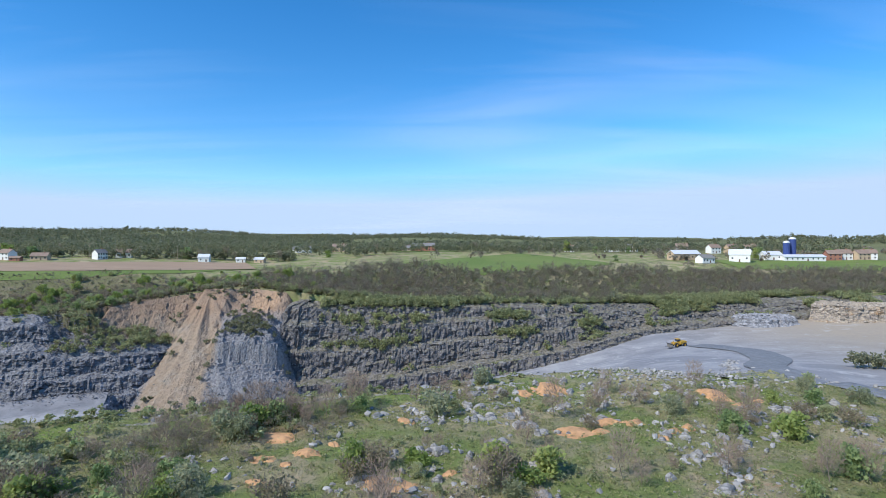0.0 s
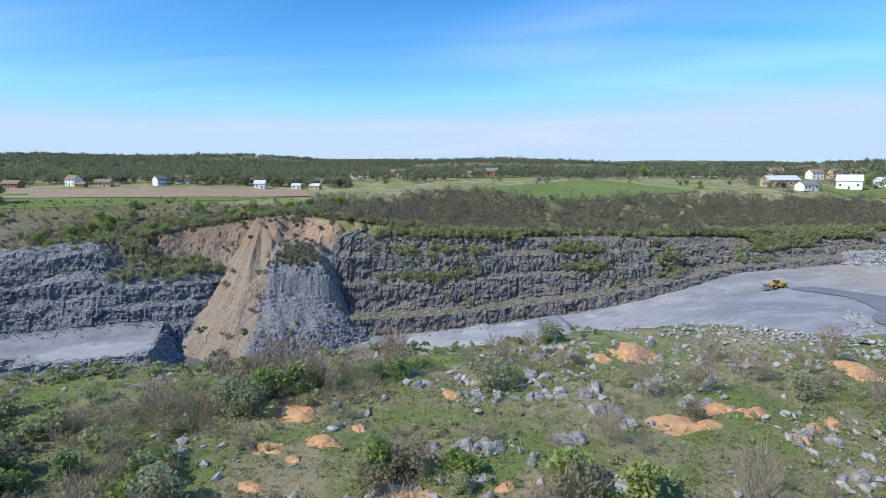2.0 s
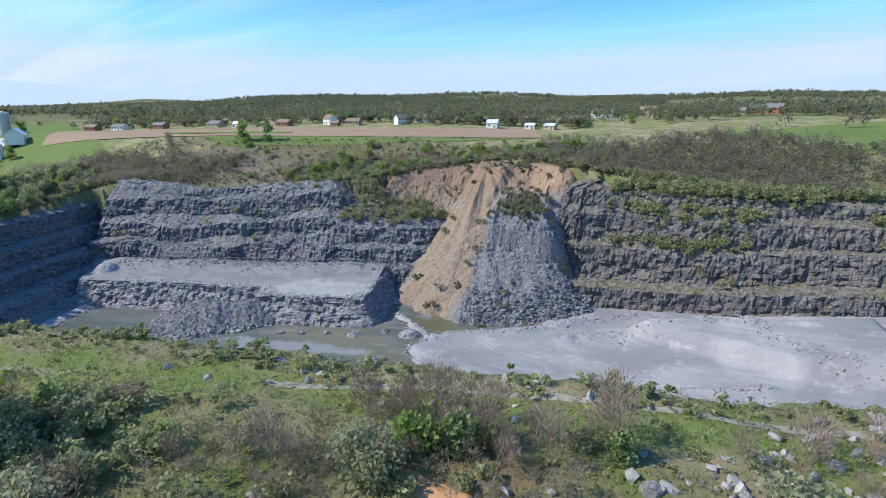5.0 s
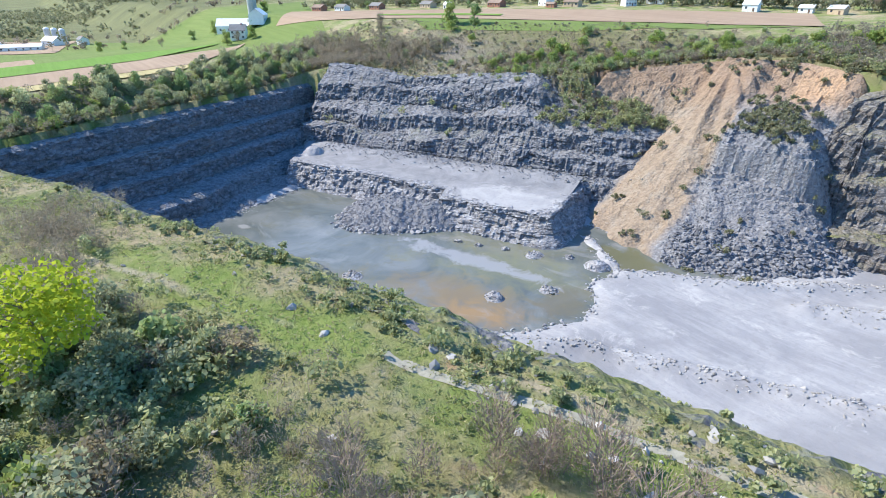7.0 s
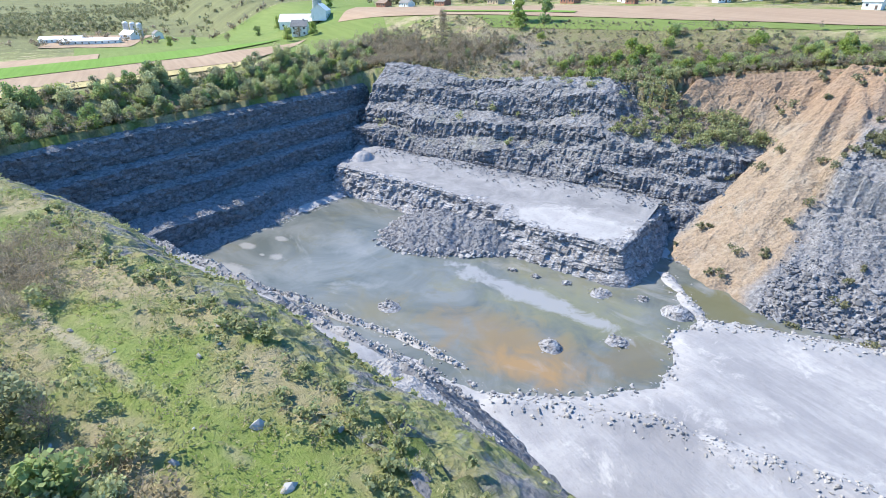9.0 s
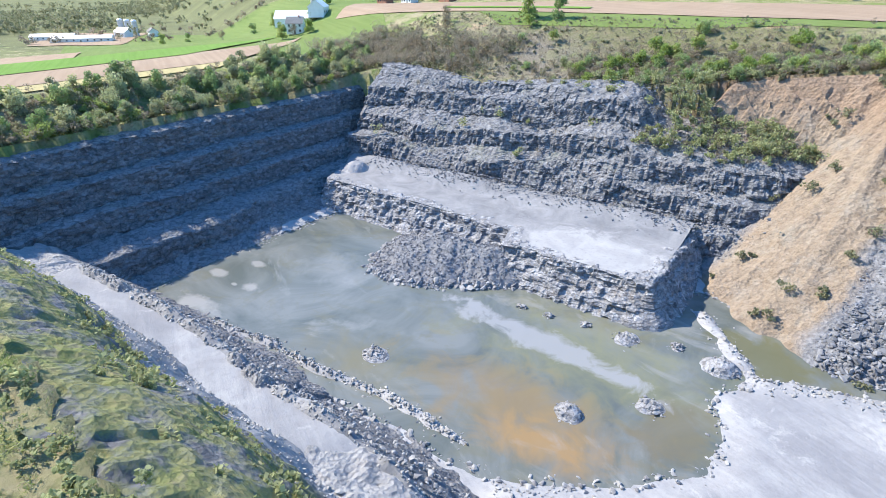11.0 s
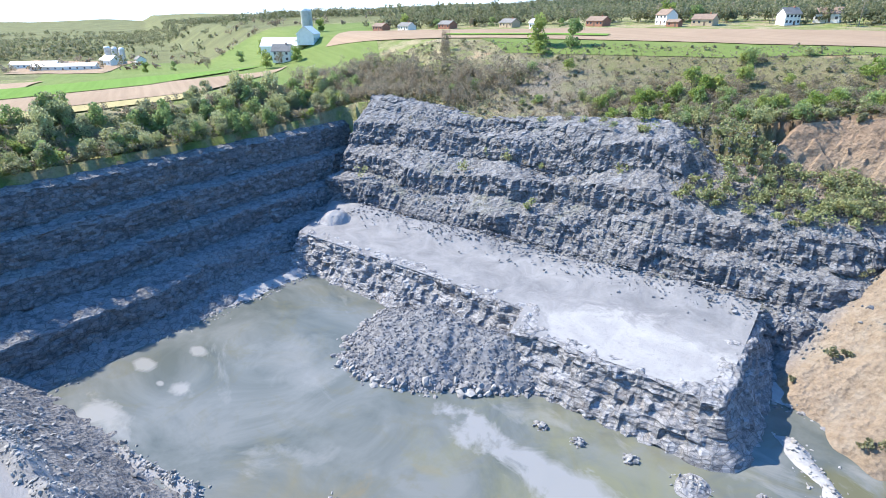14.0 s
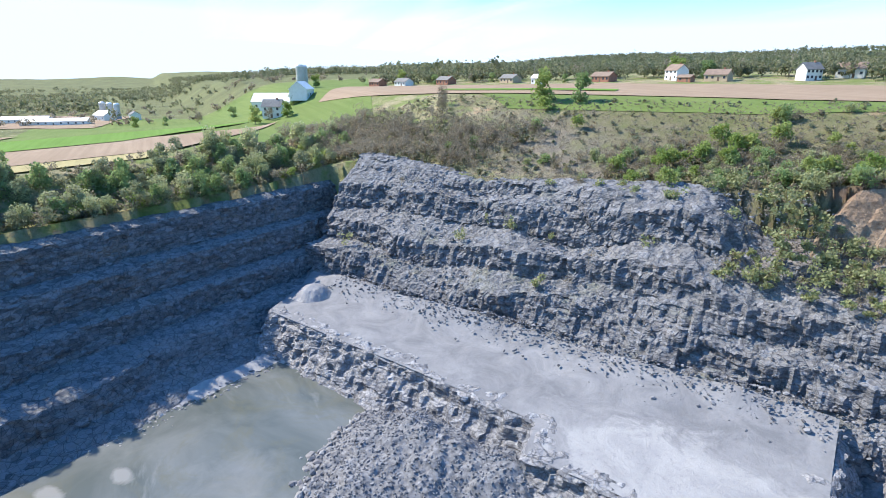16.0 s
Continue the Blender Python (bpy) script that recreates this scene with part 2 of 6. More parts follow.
def rock_material(name, dark, light, dust, soil=(0.30, 0.20, 0.13), soil_amount=0.0, green=0.25, red=False):
    n = Nodes(name)
    strata = n.noise((0.06, 0.06, 0.9), 6, 0.65, 0.32, 0.68, 0.4, (0.06, 0.05, 0))
    grain = n.noise(1.3, 6, 0.7, 0.3, 0.7)
    big = n.noise(0.05, 3, 0.5, 0.35, 0.65)
    c = n.mix(strata, dark, light)
    c = n.mix(n.math('MULTIPLY', grain, 0.5), c, tuple(v * 1.35 for v in light))
    c = n.mix(n.math('MULTIPLY', big, 0.35), c, (0.16, 0.15, 0.155))
    rust = n.math('MULTIPLY', n.noise((0.09, 0.09, 0.25), 5, 0.6, 0.55, 0.72), 0.35 + soil_amount)
    c = n.mix(rust, c, soil)
    c = n.mix(n.math('MULTIPLY', n.up(0.35, 0.75), 0.85), c, dust)
    if green:
        g = n.math('MULTIPLY', n.up(0.5, 0.8), n.noise(0.09, 4, 0.6, 0.56, 0.68))
        c = n.mix(n.math('MULTIPLY', g, green), c, (0.16, 0.19, 0.05))
    if red:
        rr = n.math('MULTIPLY', n.math('MULTIPLY', n.spot(-140, 248, 34, 19, 0.9), n.ramp(n.axis(2), 24, 30)), 0.95)
        c = n.mix(rr, c, n.mix(n.noise(0.7, 6, 0.75), (0.21, 0.155, 0.115), (0.38, 0.29, 0.22)))
    c = n.mix(n.math('MULTIPLY', n.ramp(n.cells((0.5, 0.5, 1.1), 'DISTANCE_TO_EDGE'), 0.06, 0.0), 0.55), c, tuple(v * 0.4 for v in dark))
    tone = n.t.nodes.new("ShaderNodeSeparateColor")
    n.put(n.cells((0.75, 0.75, 1.5), 'F1', "Color"), tone.inputs[0])
    c = n.mix(n.math('MULTIPLY', n.ramp(tone.outputs[0], 0.62, 0.95), 0.55), c, tuple(min(1, v * 1.55) for v in light))
    c = n.mix(n.math('MULTIPLY', n.ramp(tone.outputs[1], 0.6, 0.95), 0.5), c, dark)
    c = n.mix(n.math('MULTIPLY', n.ramp(n.cells((0.8, 0.8, 0.22), 'DISTANCE_TO_EDGE'), 0.05, 0.0), 0.4), c, tuple(v * 0.5 for v in dark))
    h = n.math('ADD', n.noise((0.8, 0.8, 2.2), 8, 0.7, 0, 1), n.math('MULTIPLY', n.cells((0.9, 0.9, 1.8)), 0.6))
    n.bump(h, 0.6)
    return n.done(c, 0.88, spec=0.2)


M_ROCK_N = rock_material("blue_grey_limestone", (0.07, 0.075, 0.088), (0.21, 0.218, 0.24), (0.27, 0.27, 0.278), red=True)
M_ROCK_W = rock_material("dark_limestone", (0.06, 0.065, 0.078), (0.2, 0.208, 0.23), (0.25, 0.256, 0.272), green=0.1)
M_ROCK_E = rock_material("weathered_limestone", (0.065, 0.066, 0.073), (0.205, 0.2, 0.205), (0.23, 0.21, 0.16), soil=(0.25, 0.185, 0.13), soil_amount=0.25, green=0.8)
M_ROCK_BLOCK = rock_material("fresh_limestone", (0.11, 0.115, 0.13), (0.33, 0.34, 0.365), (0.36, 0.36, 0.375), green=0.0)
M_ROCK_PALE = rock_material("pale_limestone", (0.2, 0.175, 0.15), (0.4, 0.35, 0.3), (0.44, 0.37, 0.28), soil=(0.48, 0.3, 0.15), soil_amount=0.55, green=0.0)

n = Nodes("grass_and_scrub")
c = n.mix(n.noise(0.045, 5, 0.6, 0.42, 0.62), (0.26, 0.27, 0.12), (0.42, 0.355, 0.23))
c = n.mix(n.math('MULTIPLY', n.noise(0.35, 6, 0.7, 0.45, 0.65), 0.7), c, (0.4, 0.35, 0.235))
c = n.mix(n.math('MULTIPLY', n.noise(0.11, 4, 0.6, 0.47, 0.6), 0.9), c, (0.2, 0.26, 0.08))
c = n.mix(n.math('MULTIPLY', n.noise(0.9, 4, 0.7, 0.5, 0.7), 0.6), c, (0.14, 0.15, 0.07))
c = n.mix(n.math('MULTIPLY', n.noise(0.09, 7, 0.75, 0.6, 0.65), 0.85), c, (0.5, 0.33, 0.215))
verge = n.math('MAXIMUM', n.spot(-74, 85, 52, 5.5, 0.6, 26.5), n.spot(-22, 104, 42, 5, 0.6, 17))
c = n.mix(n.math('MULTIPLY', verge, 0.9), c, n.mix(n.noise(0.8, 6, 0.7), (0.16, 0.245, 0.055), (0.29, 0.335, 0.115)))
worn = n.math('MAXIMUM', n.spot(-38, 104, 26, 1.3, 0.5, 20), n.spot(-100, 71, 30, 1.2, 0.5, 27))
c = n.mix(n.math('MULTIPLY', worn, 0.8), c, (0.45, 0.39, 0.29))
c = n.mix(n.math('MULTIPLY', n.spot(-26, 91, 17, 5, 0.8, 12), 0.6), c, (0.3, 0.2, 0.135))
c = n.mix(n.spot(-60, 150, 520, 520, 0.25), n.mix(n.noise(0.02, 5, 0.6), (0.13, 0.14, 0.075), (0.2, 0.21, 0.1)), c)
c = n.mix(n.math('MULTIPLY', n.spot(-190, 262, 150, 62, 0.6), 0.85), c, n.mix(n.noise(0.4, 6, 0.7), (0.13, 0.145, 0.06), (0.225, 0.195, 0.125)))
bare = n.math('MULTIPLY', n.spot(-225, 234, 62, 27, 0.9), 0.9)
c = n.mix(bare, c, n.mix(n.noise(0.6, 5, 0.7), (0.19, 0.168, 0.14), (0.3, 0.262, 0.215)))
red = n.spot(-152, 260, 22, 6, 0.8, 45)
c = n.mix(n.math('MULTIPLY', red, 0.9), c, (0.27, 0.185, 0.135))
n.bump(n.noise(2.2, 8, 0.75, 0, 1), 0.5)
M_GRASS = n.done(c, 0.95, spec=0.1)

n = Nodes("rubble_bank")
c = n.mix(n.noise(0.5, 6, 0.7), (0.12, 0.122, 0.135), (0.3, 0.3, 0.31))
c = n.mix(n.math('MULTIPLY', n.math('MULTIPLY', n.ramp(n.axis(2), 9.6, 10.6), n.ramp(n.axis(2), 14.2, 13.2)), 0.85), c, n.mix(n.noise(0.15, 5, 0.6), (0.34, 0.34, 0.355), (0.43, 0.43, 0.44)))
g = n.math('MULTIPLY', n.ramp(n.axis(2), 15, 22), n.noise(0.2, 6, 0.7, 0.40, 0.54))
c = n.mix(g, c, n.mix(n.noise(0.4, 5, 0.7), (0.17, 0.23, 0.06), (0.31, 0.28, 0.16)))
c = n.mix(n.math('MULTIPLY', n.noise(0.2, 5, 0.6, 0.6, 0.7), 0.5), c, (0.12, 0.13, 0.15))
n.bump(n.math('ADD', n.noise(2.0, 8, 0.75, 0, 1), n.cells(1.4)), 0.4)
M_BANK = n.done(c, 0.92, spec=0.1)

n = Nodes("limestone_dust")
c = n.mix(n.noise(0.05, 6, 0.6, 0.35, 0.65, 1.0), (0.26, 0.265, 0.285), (0.37, 0.373, 0.385))
c = n.mix(n.math('MULTIPLY', n.noise((0.04, 0.3, 0.1), 6, 0.7, 0.45, 0.65, 0.3, (0, 0, 0.55)), 0.5), c, (0.44, 0.44, 0.45))
c = n.mix(n.math('MULTIPLY', n.noise(0.025, 4, 0.6, 0.5, 0.6, 0.8), 0.6), c, (0.215, 0.22, 0.24))
c = n.mix(n.ramp(n.axis(0), 110, 190), c, (0.40, 0.34, 0.265))
c = n.mix(n.math('MULTIPLY', n.noise(0.7, 8, 0.85, 0.48, 0.7), 0.5), c, (0.2, 0.2, 0.215))
c = n.mix(n.math('MULTIPLY', n.noise(0.09, 7, 0.75, 0.56, 0.66, 0.5), 0.6), c, (0.52, 0.515, 0.51))
n.bump(n.math('ADD', n.noise(1.5, 8, 0.75, 0, 1), n.math('MULTIPLY', n.noise((0.2, 2.2, 1), 3, 0.5, 0, 1, 0, (0, 0, 0.5)), 0.5)), 0.15)
M_DUST = n.done(c, 0.95, spec=0.15)

n = Nodes("trodden_bench_dust")
c = n.mix(n.noise(0.12, 6, 0.7, 0.35, 0.65, 0.8), (0.2, 0.205, 0.22), (0.31, 0.314, 0.328))
c = n.mix(n.math('MULTIPLY', n.spot(-143, 191, 25, 11, 0.3, 28), 0.85), c, n.mix(n.noise(0.09, 6, 0.65, 0.35, 0.65, 1.0), (0.35, 0.353, 0.365), (0.46, 0.46, 0.465)))
c = n.mix(n.math('MULTIPLY', n.noise(0.9, 8, 0.8, 0.52, 0.72), 0.5), c, (0.17, 0.172, 0.185))
n.bump(n.noise(1.5, 8, 0.75, 0, 1), 0.2)
M_BENCH = n.done(c, 0.95, spec=0.15)

n = Nodes("silty_water")
c = n.mix(n.noise(0.035, 6, 0.6, 0.38, 0.62, 1.6), (0.105, 0.12, 0.112), (0.18, 0.192, 0.186))
c = n.mix(n.math('MULTIPLY', n.noise(0.06, 6, 0.65, 0.5, 0.66, 2.0), 0.5), c, (0.15, 0.145, 0.095))
c = n.mix(n.math('MULTIPLY', n.spot(-118, 168, 36, 20, 0.9, 20), 0.75), c, (0.205, 0.205, 0.115))
c = n.mix(n.math('MULTIPLY', n.spot(-140, 127, 20, 9, 0.9, 35), 0.6), c, (0.19, 0.17, 0.1))
c = n.mix(n.math('MULTIPLY', n.spot(-114, 148, 27, 13, 0.9, 30), 0.8), c, (0.225, 0.165, 0.085))
c = n.mix(n.math('MULTIPLY', n.spot(-104, 146, 16, 7, 0.9, 45), 0.6), c, (0.34, 0.205, 0.08))
c = n.mix(n.math('MULTIPLY', n.spot(-96, 165, 8, 11, 0.5), 0.7), c, (0.15, 0.13, 0.085))
c = n.mix(n.math('MULTIPLY', n.spot(-101, 200, 14, 8, 0.5), 0.8), c, (0.13, 0.125, 0.06))
c = n.mix(n.math('MULTIPLY', n.spot(-131, 162.5, 27, 4.6, 0.35, 19), 0.85), c, (0.29, 0.295, 0.305))
c = n.mix(n.math('MULTIPLY', n.noise((0.03, 0.07, 1), 6, 0.6, 0.58, 0.68, 1.2, (0, 0, 0.4)), 0.5), c, (0.28, 0.285, 0.28))
c = n.mix(n.math('MULTIPLY', n.spot(-184, 134, 13, 9, 1.0, 20), 0.55), c, (0.27, 0.275, 0.27))
for px, py, pr in ((-196, 106.5, 2.4), (-195.5, 117, 2.2), (-183, 112.5, 2.8), (-182.5, 98.5, 5.5), (-187, 109, 1.0)):
    c = n.mix(n.math('MULTIPLY', n.spot(px, py, pr * 1.35, pr * 0.75, 0.5, 20), 0.6), c, (0.36, 0.355, 0.345))
n.bump(n.noise(1.8, 3, 0.6, 0, 1), 0.02, 0.3)
M_WATER = n.done(c, 0.22, spec=0.4)

n = Nodes("slide_debris")
side = n.math('ADD', n.axis(0), n.math('MULTIPLY', n.axis(1), 0.15))
side = n.math('ADD', side, n.math('MULTIPLY', n.noise(0.07, 5, 0.6, 0.2, 0.8), 9.0))
brown = n.ramp(side, -60, -63.5)
brown = n.math('MAXIMUM', brown, n.math('MULTIPLY', n.ramp(n.axis(2), 34, 40), 0.9))
brown = n.math('MULTIPLY', brown, n.math('SUBTRACT', 1.0, n.math('MULTIPLY', n.ramp(n.axis(0), -127, -131), n.ramp(n.axis(2), 25, 19))))
c = n.mix(n.noise(0.8, 7, 0.75), (0.13, 0.133, 0.145), (0.36, 0.36, 0.375))
b = n.mix(n.noise(0.6, 7, 0.75), (0.225, 0.175, 0.13), (0.40, 0.32, 0.245))
b = n.mix(n.math('MULTIPLY', n.noise(0.15, 4, 0.6, 0.5, 0.65), 0.6), b, (0.34, 0.30, 0.25))
b = n.mix(n.math('MULTIPLY', n.ramp(n.axis(2), 30, 40), 0.6), b, n.mix(n.noise(0.9, 6, 0.75), (0.2, 0.125, 0.085), (0.4, 0.27, 0.185)))
b = n.mix(n.math('MULTIPLY', n.spot(-88, 267, 9, 8, 0.6), 0.85), b, (0.52, 0.34, 0.21))
c = n.mix(brown, c, b)
n.bump(n.math('ADD', n.noise(2.4, 8, 0.8, 0, 1), n.cells(1.1)), 0.4)
M_SLIDE = n.done(c, 0.95, spec=0.1)


def plain(name, col, rough=0.8, metal=0.0, vary=0.25, scale=0.6):
    n = Nodes(name)
    c = n.mix(n.noise(scale, 5, 0.65), tuple(v * (1 - vary) for v in col), tuple(min(1, v * (1 + vary)) for v in col))
    n.bump(n.noise(scale * 6, 4, 0.7, 0, 1), 0.02)
    return n.done(c, rough, metal)


def field_material(name, a, b, angle, rows=1.3):
    n = Nodes(name)
    c = n.mix(n.noise(0.02, 5, 0.6), a, b)
    c = n.mix(n.math('MULTIPLY', n.noise((0.015, rows * 0.35, 0.02), 3, 0.6, 0.4, 0.6, 0, (0, 0, angle)), 0.35), c, tuple(v * 0.75 for v in a))
    n.bump(n.noise(1.2, 5, 0.7, 0, 1), 0.2)
    return n.done(c, 0.95, spec=0.1)


def leaf_material(name, a, b, island=False, thin=0.5):
    n = Nodes(name)
    r = n.random(island)
    c = n.mix(r, a, b)
    c = n.mix(n.math('MULTIPLY', n.noise(0.5, 3, 0.6), 0.5), c, tuple(v * 0.6 for v in a))
    tr = n.t.nodes.new("ShaderNodeBsdfTranslucent")
    n.put(c, tr.inputs["Color"])
    mx = n.t.nodes.new("ShaderNodeMixShader")
    mx.inputs[0].default_value = thin
    n.t.links.new(n.bsdf.outputs[0], mx.inputs[1])
    n.t.links.new(tr.outputs[0], mx.inputs[2])
    n.t.links.new(mx.outputs[0], n.t.nodes["Material Output"].inputs["Surface"])
    return n.done(c, 0.7, spec=0.2)


M_SOIL = field_material("ploughed_soil", (0.33, 0.24, 0.17), (0.4, 0.3, 0.215), 0.3)
M_CROP = field_material("young_crop", (0.13, 0.25, 0.045), (0.18, 0.29, 0.07), 0.35)
M_PASTURE = field_material("pasture", (0.14, 0.205, 0.06), (0.19, 0.235, 0.08), 0.9)
M_STUBBLE = field_material("dry_stubble", (0.42, 0.36, 0.18), (0.50, 0.42, 0.22), 0.3)
M_ASPHALT = plain("worn_asphalt", (0.20, 0.21, 0.225), 0.9)
M_GRAVEL = plain("gravel_track", (0.3, 0.29, 0.235), 0.95, scale=1.5)
M_CRUSHED = plain("crushed_rock", (0.2, 0.205, 0.22), 0.95, vary=0.45, scale=1.2)
M_ORANGE = plain("orange_dirt", (0.52, 0.30, 0.155), 0.95, vary=0.3)
M_BOULDER = rock_material("weathered_boulder", (0.2, 0.2, 0.205), (0.4, 0.395, 0.385), (0.4, 0.39, 0.37), green=0.0)
M_BOULDER_DARK = rock_material("blasted_boulder", (0.12, 0.125, 0.145), (0.28, 0.285, 0.31), (0.30, 0.30, 0.315), green=0.0)
M_BARK = plain("grey_bark", (0.20, 0.17, 0.145), 0.95)
M_TWIG = plain("bare_twigs", (0.31, 0.235, 0.19), 0.95)
L_OLIVE = leaf_material("olive_leaves", (0.38, 0.42, 0.21), (0.56, 0.58, 0.34))
L_FRESH = leaf_material("fresh_leaves", (0.29, 0.385, 0.11), (0.43, 0.48, 0.18))
L_DARK = leaf_material("dark_leaves", (0.26, 0.36, 0.15), (0.42, 0.5, 0.23))
L_PALE = leaf_material("silvery_leaves", (0.31, 0.34, 0.2), (0.45, 0.46, 0.29))
L_LIME = leaf_material("lime_leaves", (0.42, 0.50, 0.04), (0.52, 0.58, 0.07))
L_BUD = leaf_material("budding_twigs", (0.286, 0.253, 0.176), (0.374, 0.319, 0.209))
S_WOOD = leaf_material("spring_wood", (0.25, 0.22, 0.16), (0.46, 0.395, 0.31), True)
S_FAR = leaf_material("far_wood", (0.17, 0.2, 0.1), (0.34, 0.32, 0.22), True)
S_GREEN = leaf_material("green_scrub", (0.28, 0.32, 0.15), (0.56, 0.57, 0.32), True)
S_OLIVE = leaf_material("olive_scrub", (0.21, 0.225, 0.13), (0.43, 0.42, 0.27), True)
S_BELT = leaf_material("leafless_belt", (0.2, 0.18, 0.13), (0.4, 0.34, 0.265), True)
S_GRASS = leaf_material("grass_tufts", (0.25, 0.305, 0.105), (0.54, 0.48, 0.29), True)
M_STONES = leaf_material("loose_stones", (0.2, 0.2, 0.215), (0.44, 0.44, 0.44), True, 0.0)
M_STONES_DARK = leaf_material("dark_loose_stones", (0.13, 0.135, 0.15), (0.33, 0.335, 0.355), True, 0.0)
M_STONES_PALE = leaf_material("pale_loose_stones", (0.28, 0.275, 0.27), (0.48, 0.47, 0.46), True, 0.0)

# ---------- thin cirrus ----------
n = Nodes("thin_cirrus")
streak = n.noise((0.0004, 0.0016, 0), 5, 0.55, 0.42, 0.75, 0.8, (0, 0, 0.5))
wide = n.noise((0.0004, 0.0004, 0), 3, 0.5, 0.4, 0.65)
fac = n.math('MULTIPLY', n.math('MULTIPLY', streak, wide), 0.5)
_tr = n.t.nodes.new("ShaderNodeBsdfTransparent")
_tl = n.t.nodes.new("ShaderNodeBsdfTranslucent")
_mx = n.t.nodes.new("ShaderNodeMixShader")
n.put(fac, _mx.inputs[0])
n.t.links.new(_tr.outputs[0], _mx.inputs[1])
n.t.links.new(_tl.outputs[0], _mx.inputs[2])
n.t.links.new(_mx.outputs[0], n.t.nodes["Material Output"].inputs["Surface"])
M_CIRRUS = n.m

# ---------- land ----------
N = 430
u = np.linspace(-1, 1, N)
gx = -60 + 330 * u + 3300 * np.sign(u) * np.abs(u) ** 6
gy = 150 + 330 * u + 3300 * np.sign(u) * np.abs(u) ** 6
X, Y = np.meshgrid(gx, gy, indexing="ij")
Z = plateau(X, Y)
hole = inside(X, Y, RIM)
Z = np.where(hole, -9.0, Z)
ground = mesh_from("ground", np.stack([X, Y, Z], -1).reshape(-1, 3), grid_faces(N, N), M_GRASS, True)
tagged(ground, "rolling land with spring grass, scrub and bare orange soil round the pit", "ground", kind="structure")

X, Y = np.meshgrid(np.linspace(-4200, 4200, 30), np.linspace(-4200, 4700, 30), indexing="ij")
cirrus = mesh_from("cirrus", np.stack([X, Y, 620 - (X * X + Y * Y) / 60000], -1).reshape(-1, 3), grid_faces(30, 30), M_CIRRUS, True)
tagged(cirrus, "thin white streaks of high cloud in the blue sky", "cloud", kind="structure")

gx, gy = np.arange(-235, 350, 1.15), np.arange(80, 345, 1.15)
X, Y = np.meshgrid(gx, gy, indexing="ij")
pit_floor = mesh_from("pit_floor", np.stack([X, Y, floor_z(X, Y)], -1).reshape(-1, 3), grid_faces(*X.shape), M_DUST, True)
tagged(pit_floor, "pale grey limestone dust floor of the quarry with tyre marks", "quarry floor", kind="structure")

X, Y = np.meshgrid(np.linspace(-232, -60, 60), np.linspace(78, 222, 50), indexing="ij")
water = mesh_from("water", np.stack([X, Y, np.full(X.shape, -1.0)], -1).reshape(-1, 3), grid_faces(*X.shape), M_WATER, True)
tagged(water, "shallow silty grey-green pond with an orange stain on the pit bottom", "water", kind="structure")


# ---------- rock walls ----------
def resample(line, step):
    p = np.array(line, float)
    seg = np.hypot(*np.diff(p[:, :2], axis=0).T)
    s = np.concatenate([[0], np.cumsum(seg)])
    q = np.arange(0, s[-1] + step * 0.5, step)
    return q, np.stack([np.interp(q, s, p[:, k]) for k in range(p.shape[1])], -1)


def smooth_rows(a, k):
    ker = np.ones(2 * k + 1) / (2 * k + 1)
    return np.stack([np.convolve(np.pad(a[:, i], k, mode="edge"), ker, "valid") for i in range(a.shape[1])], -1)


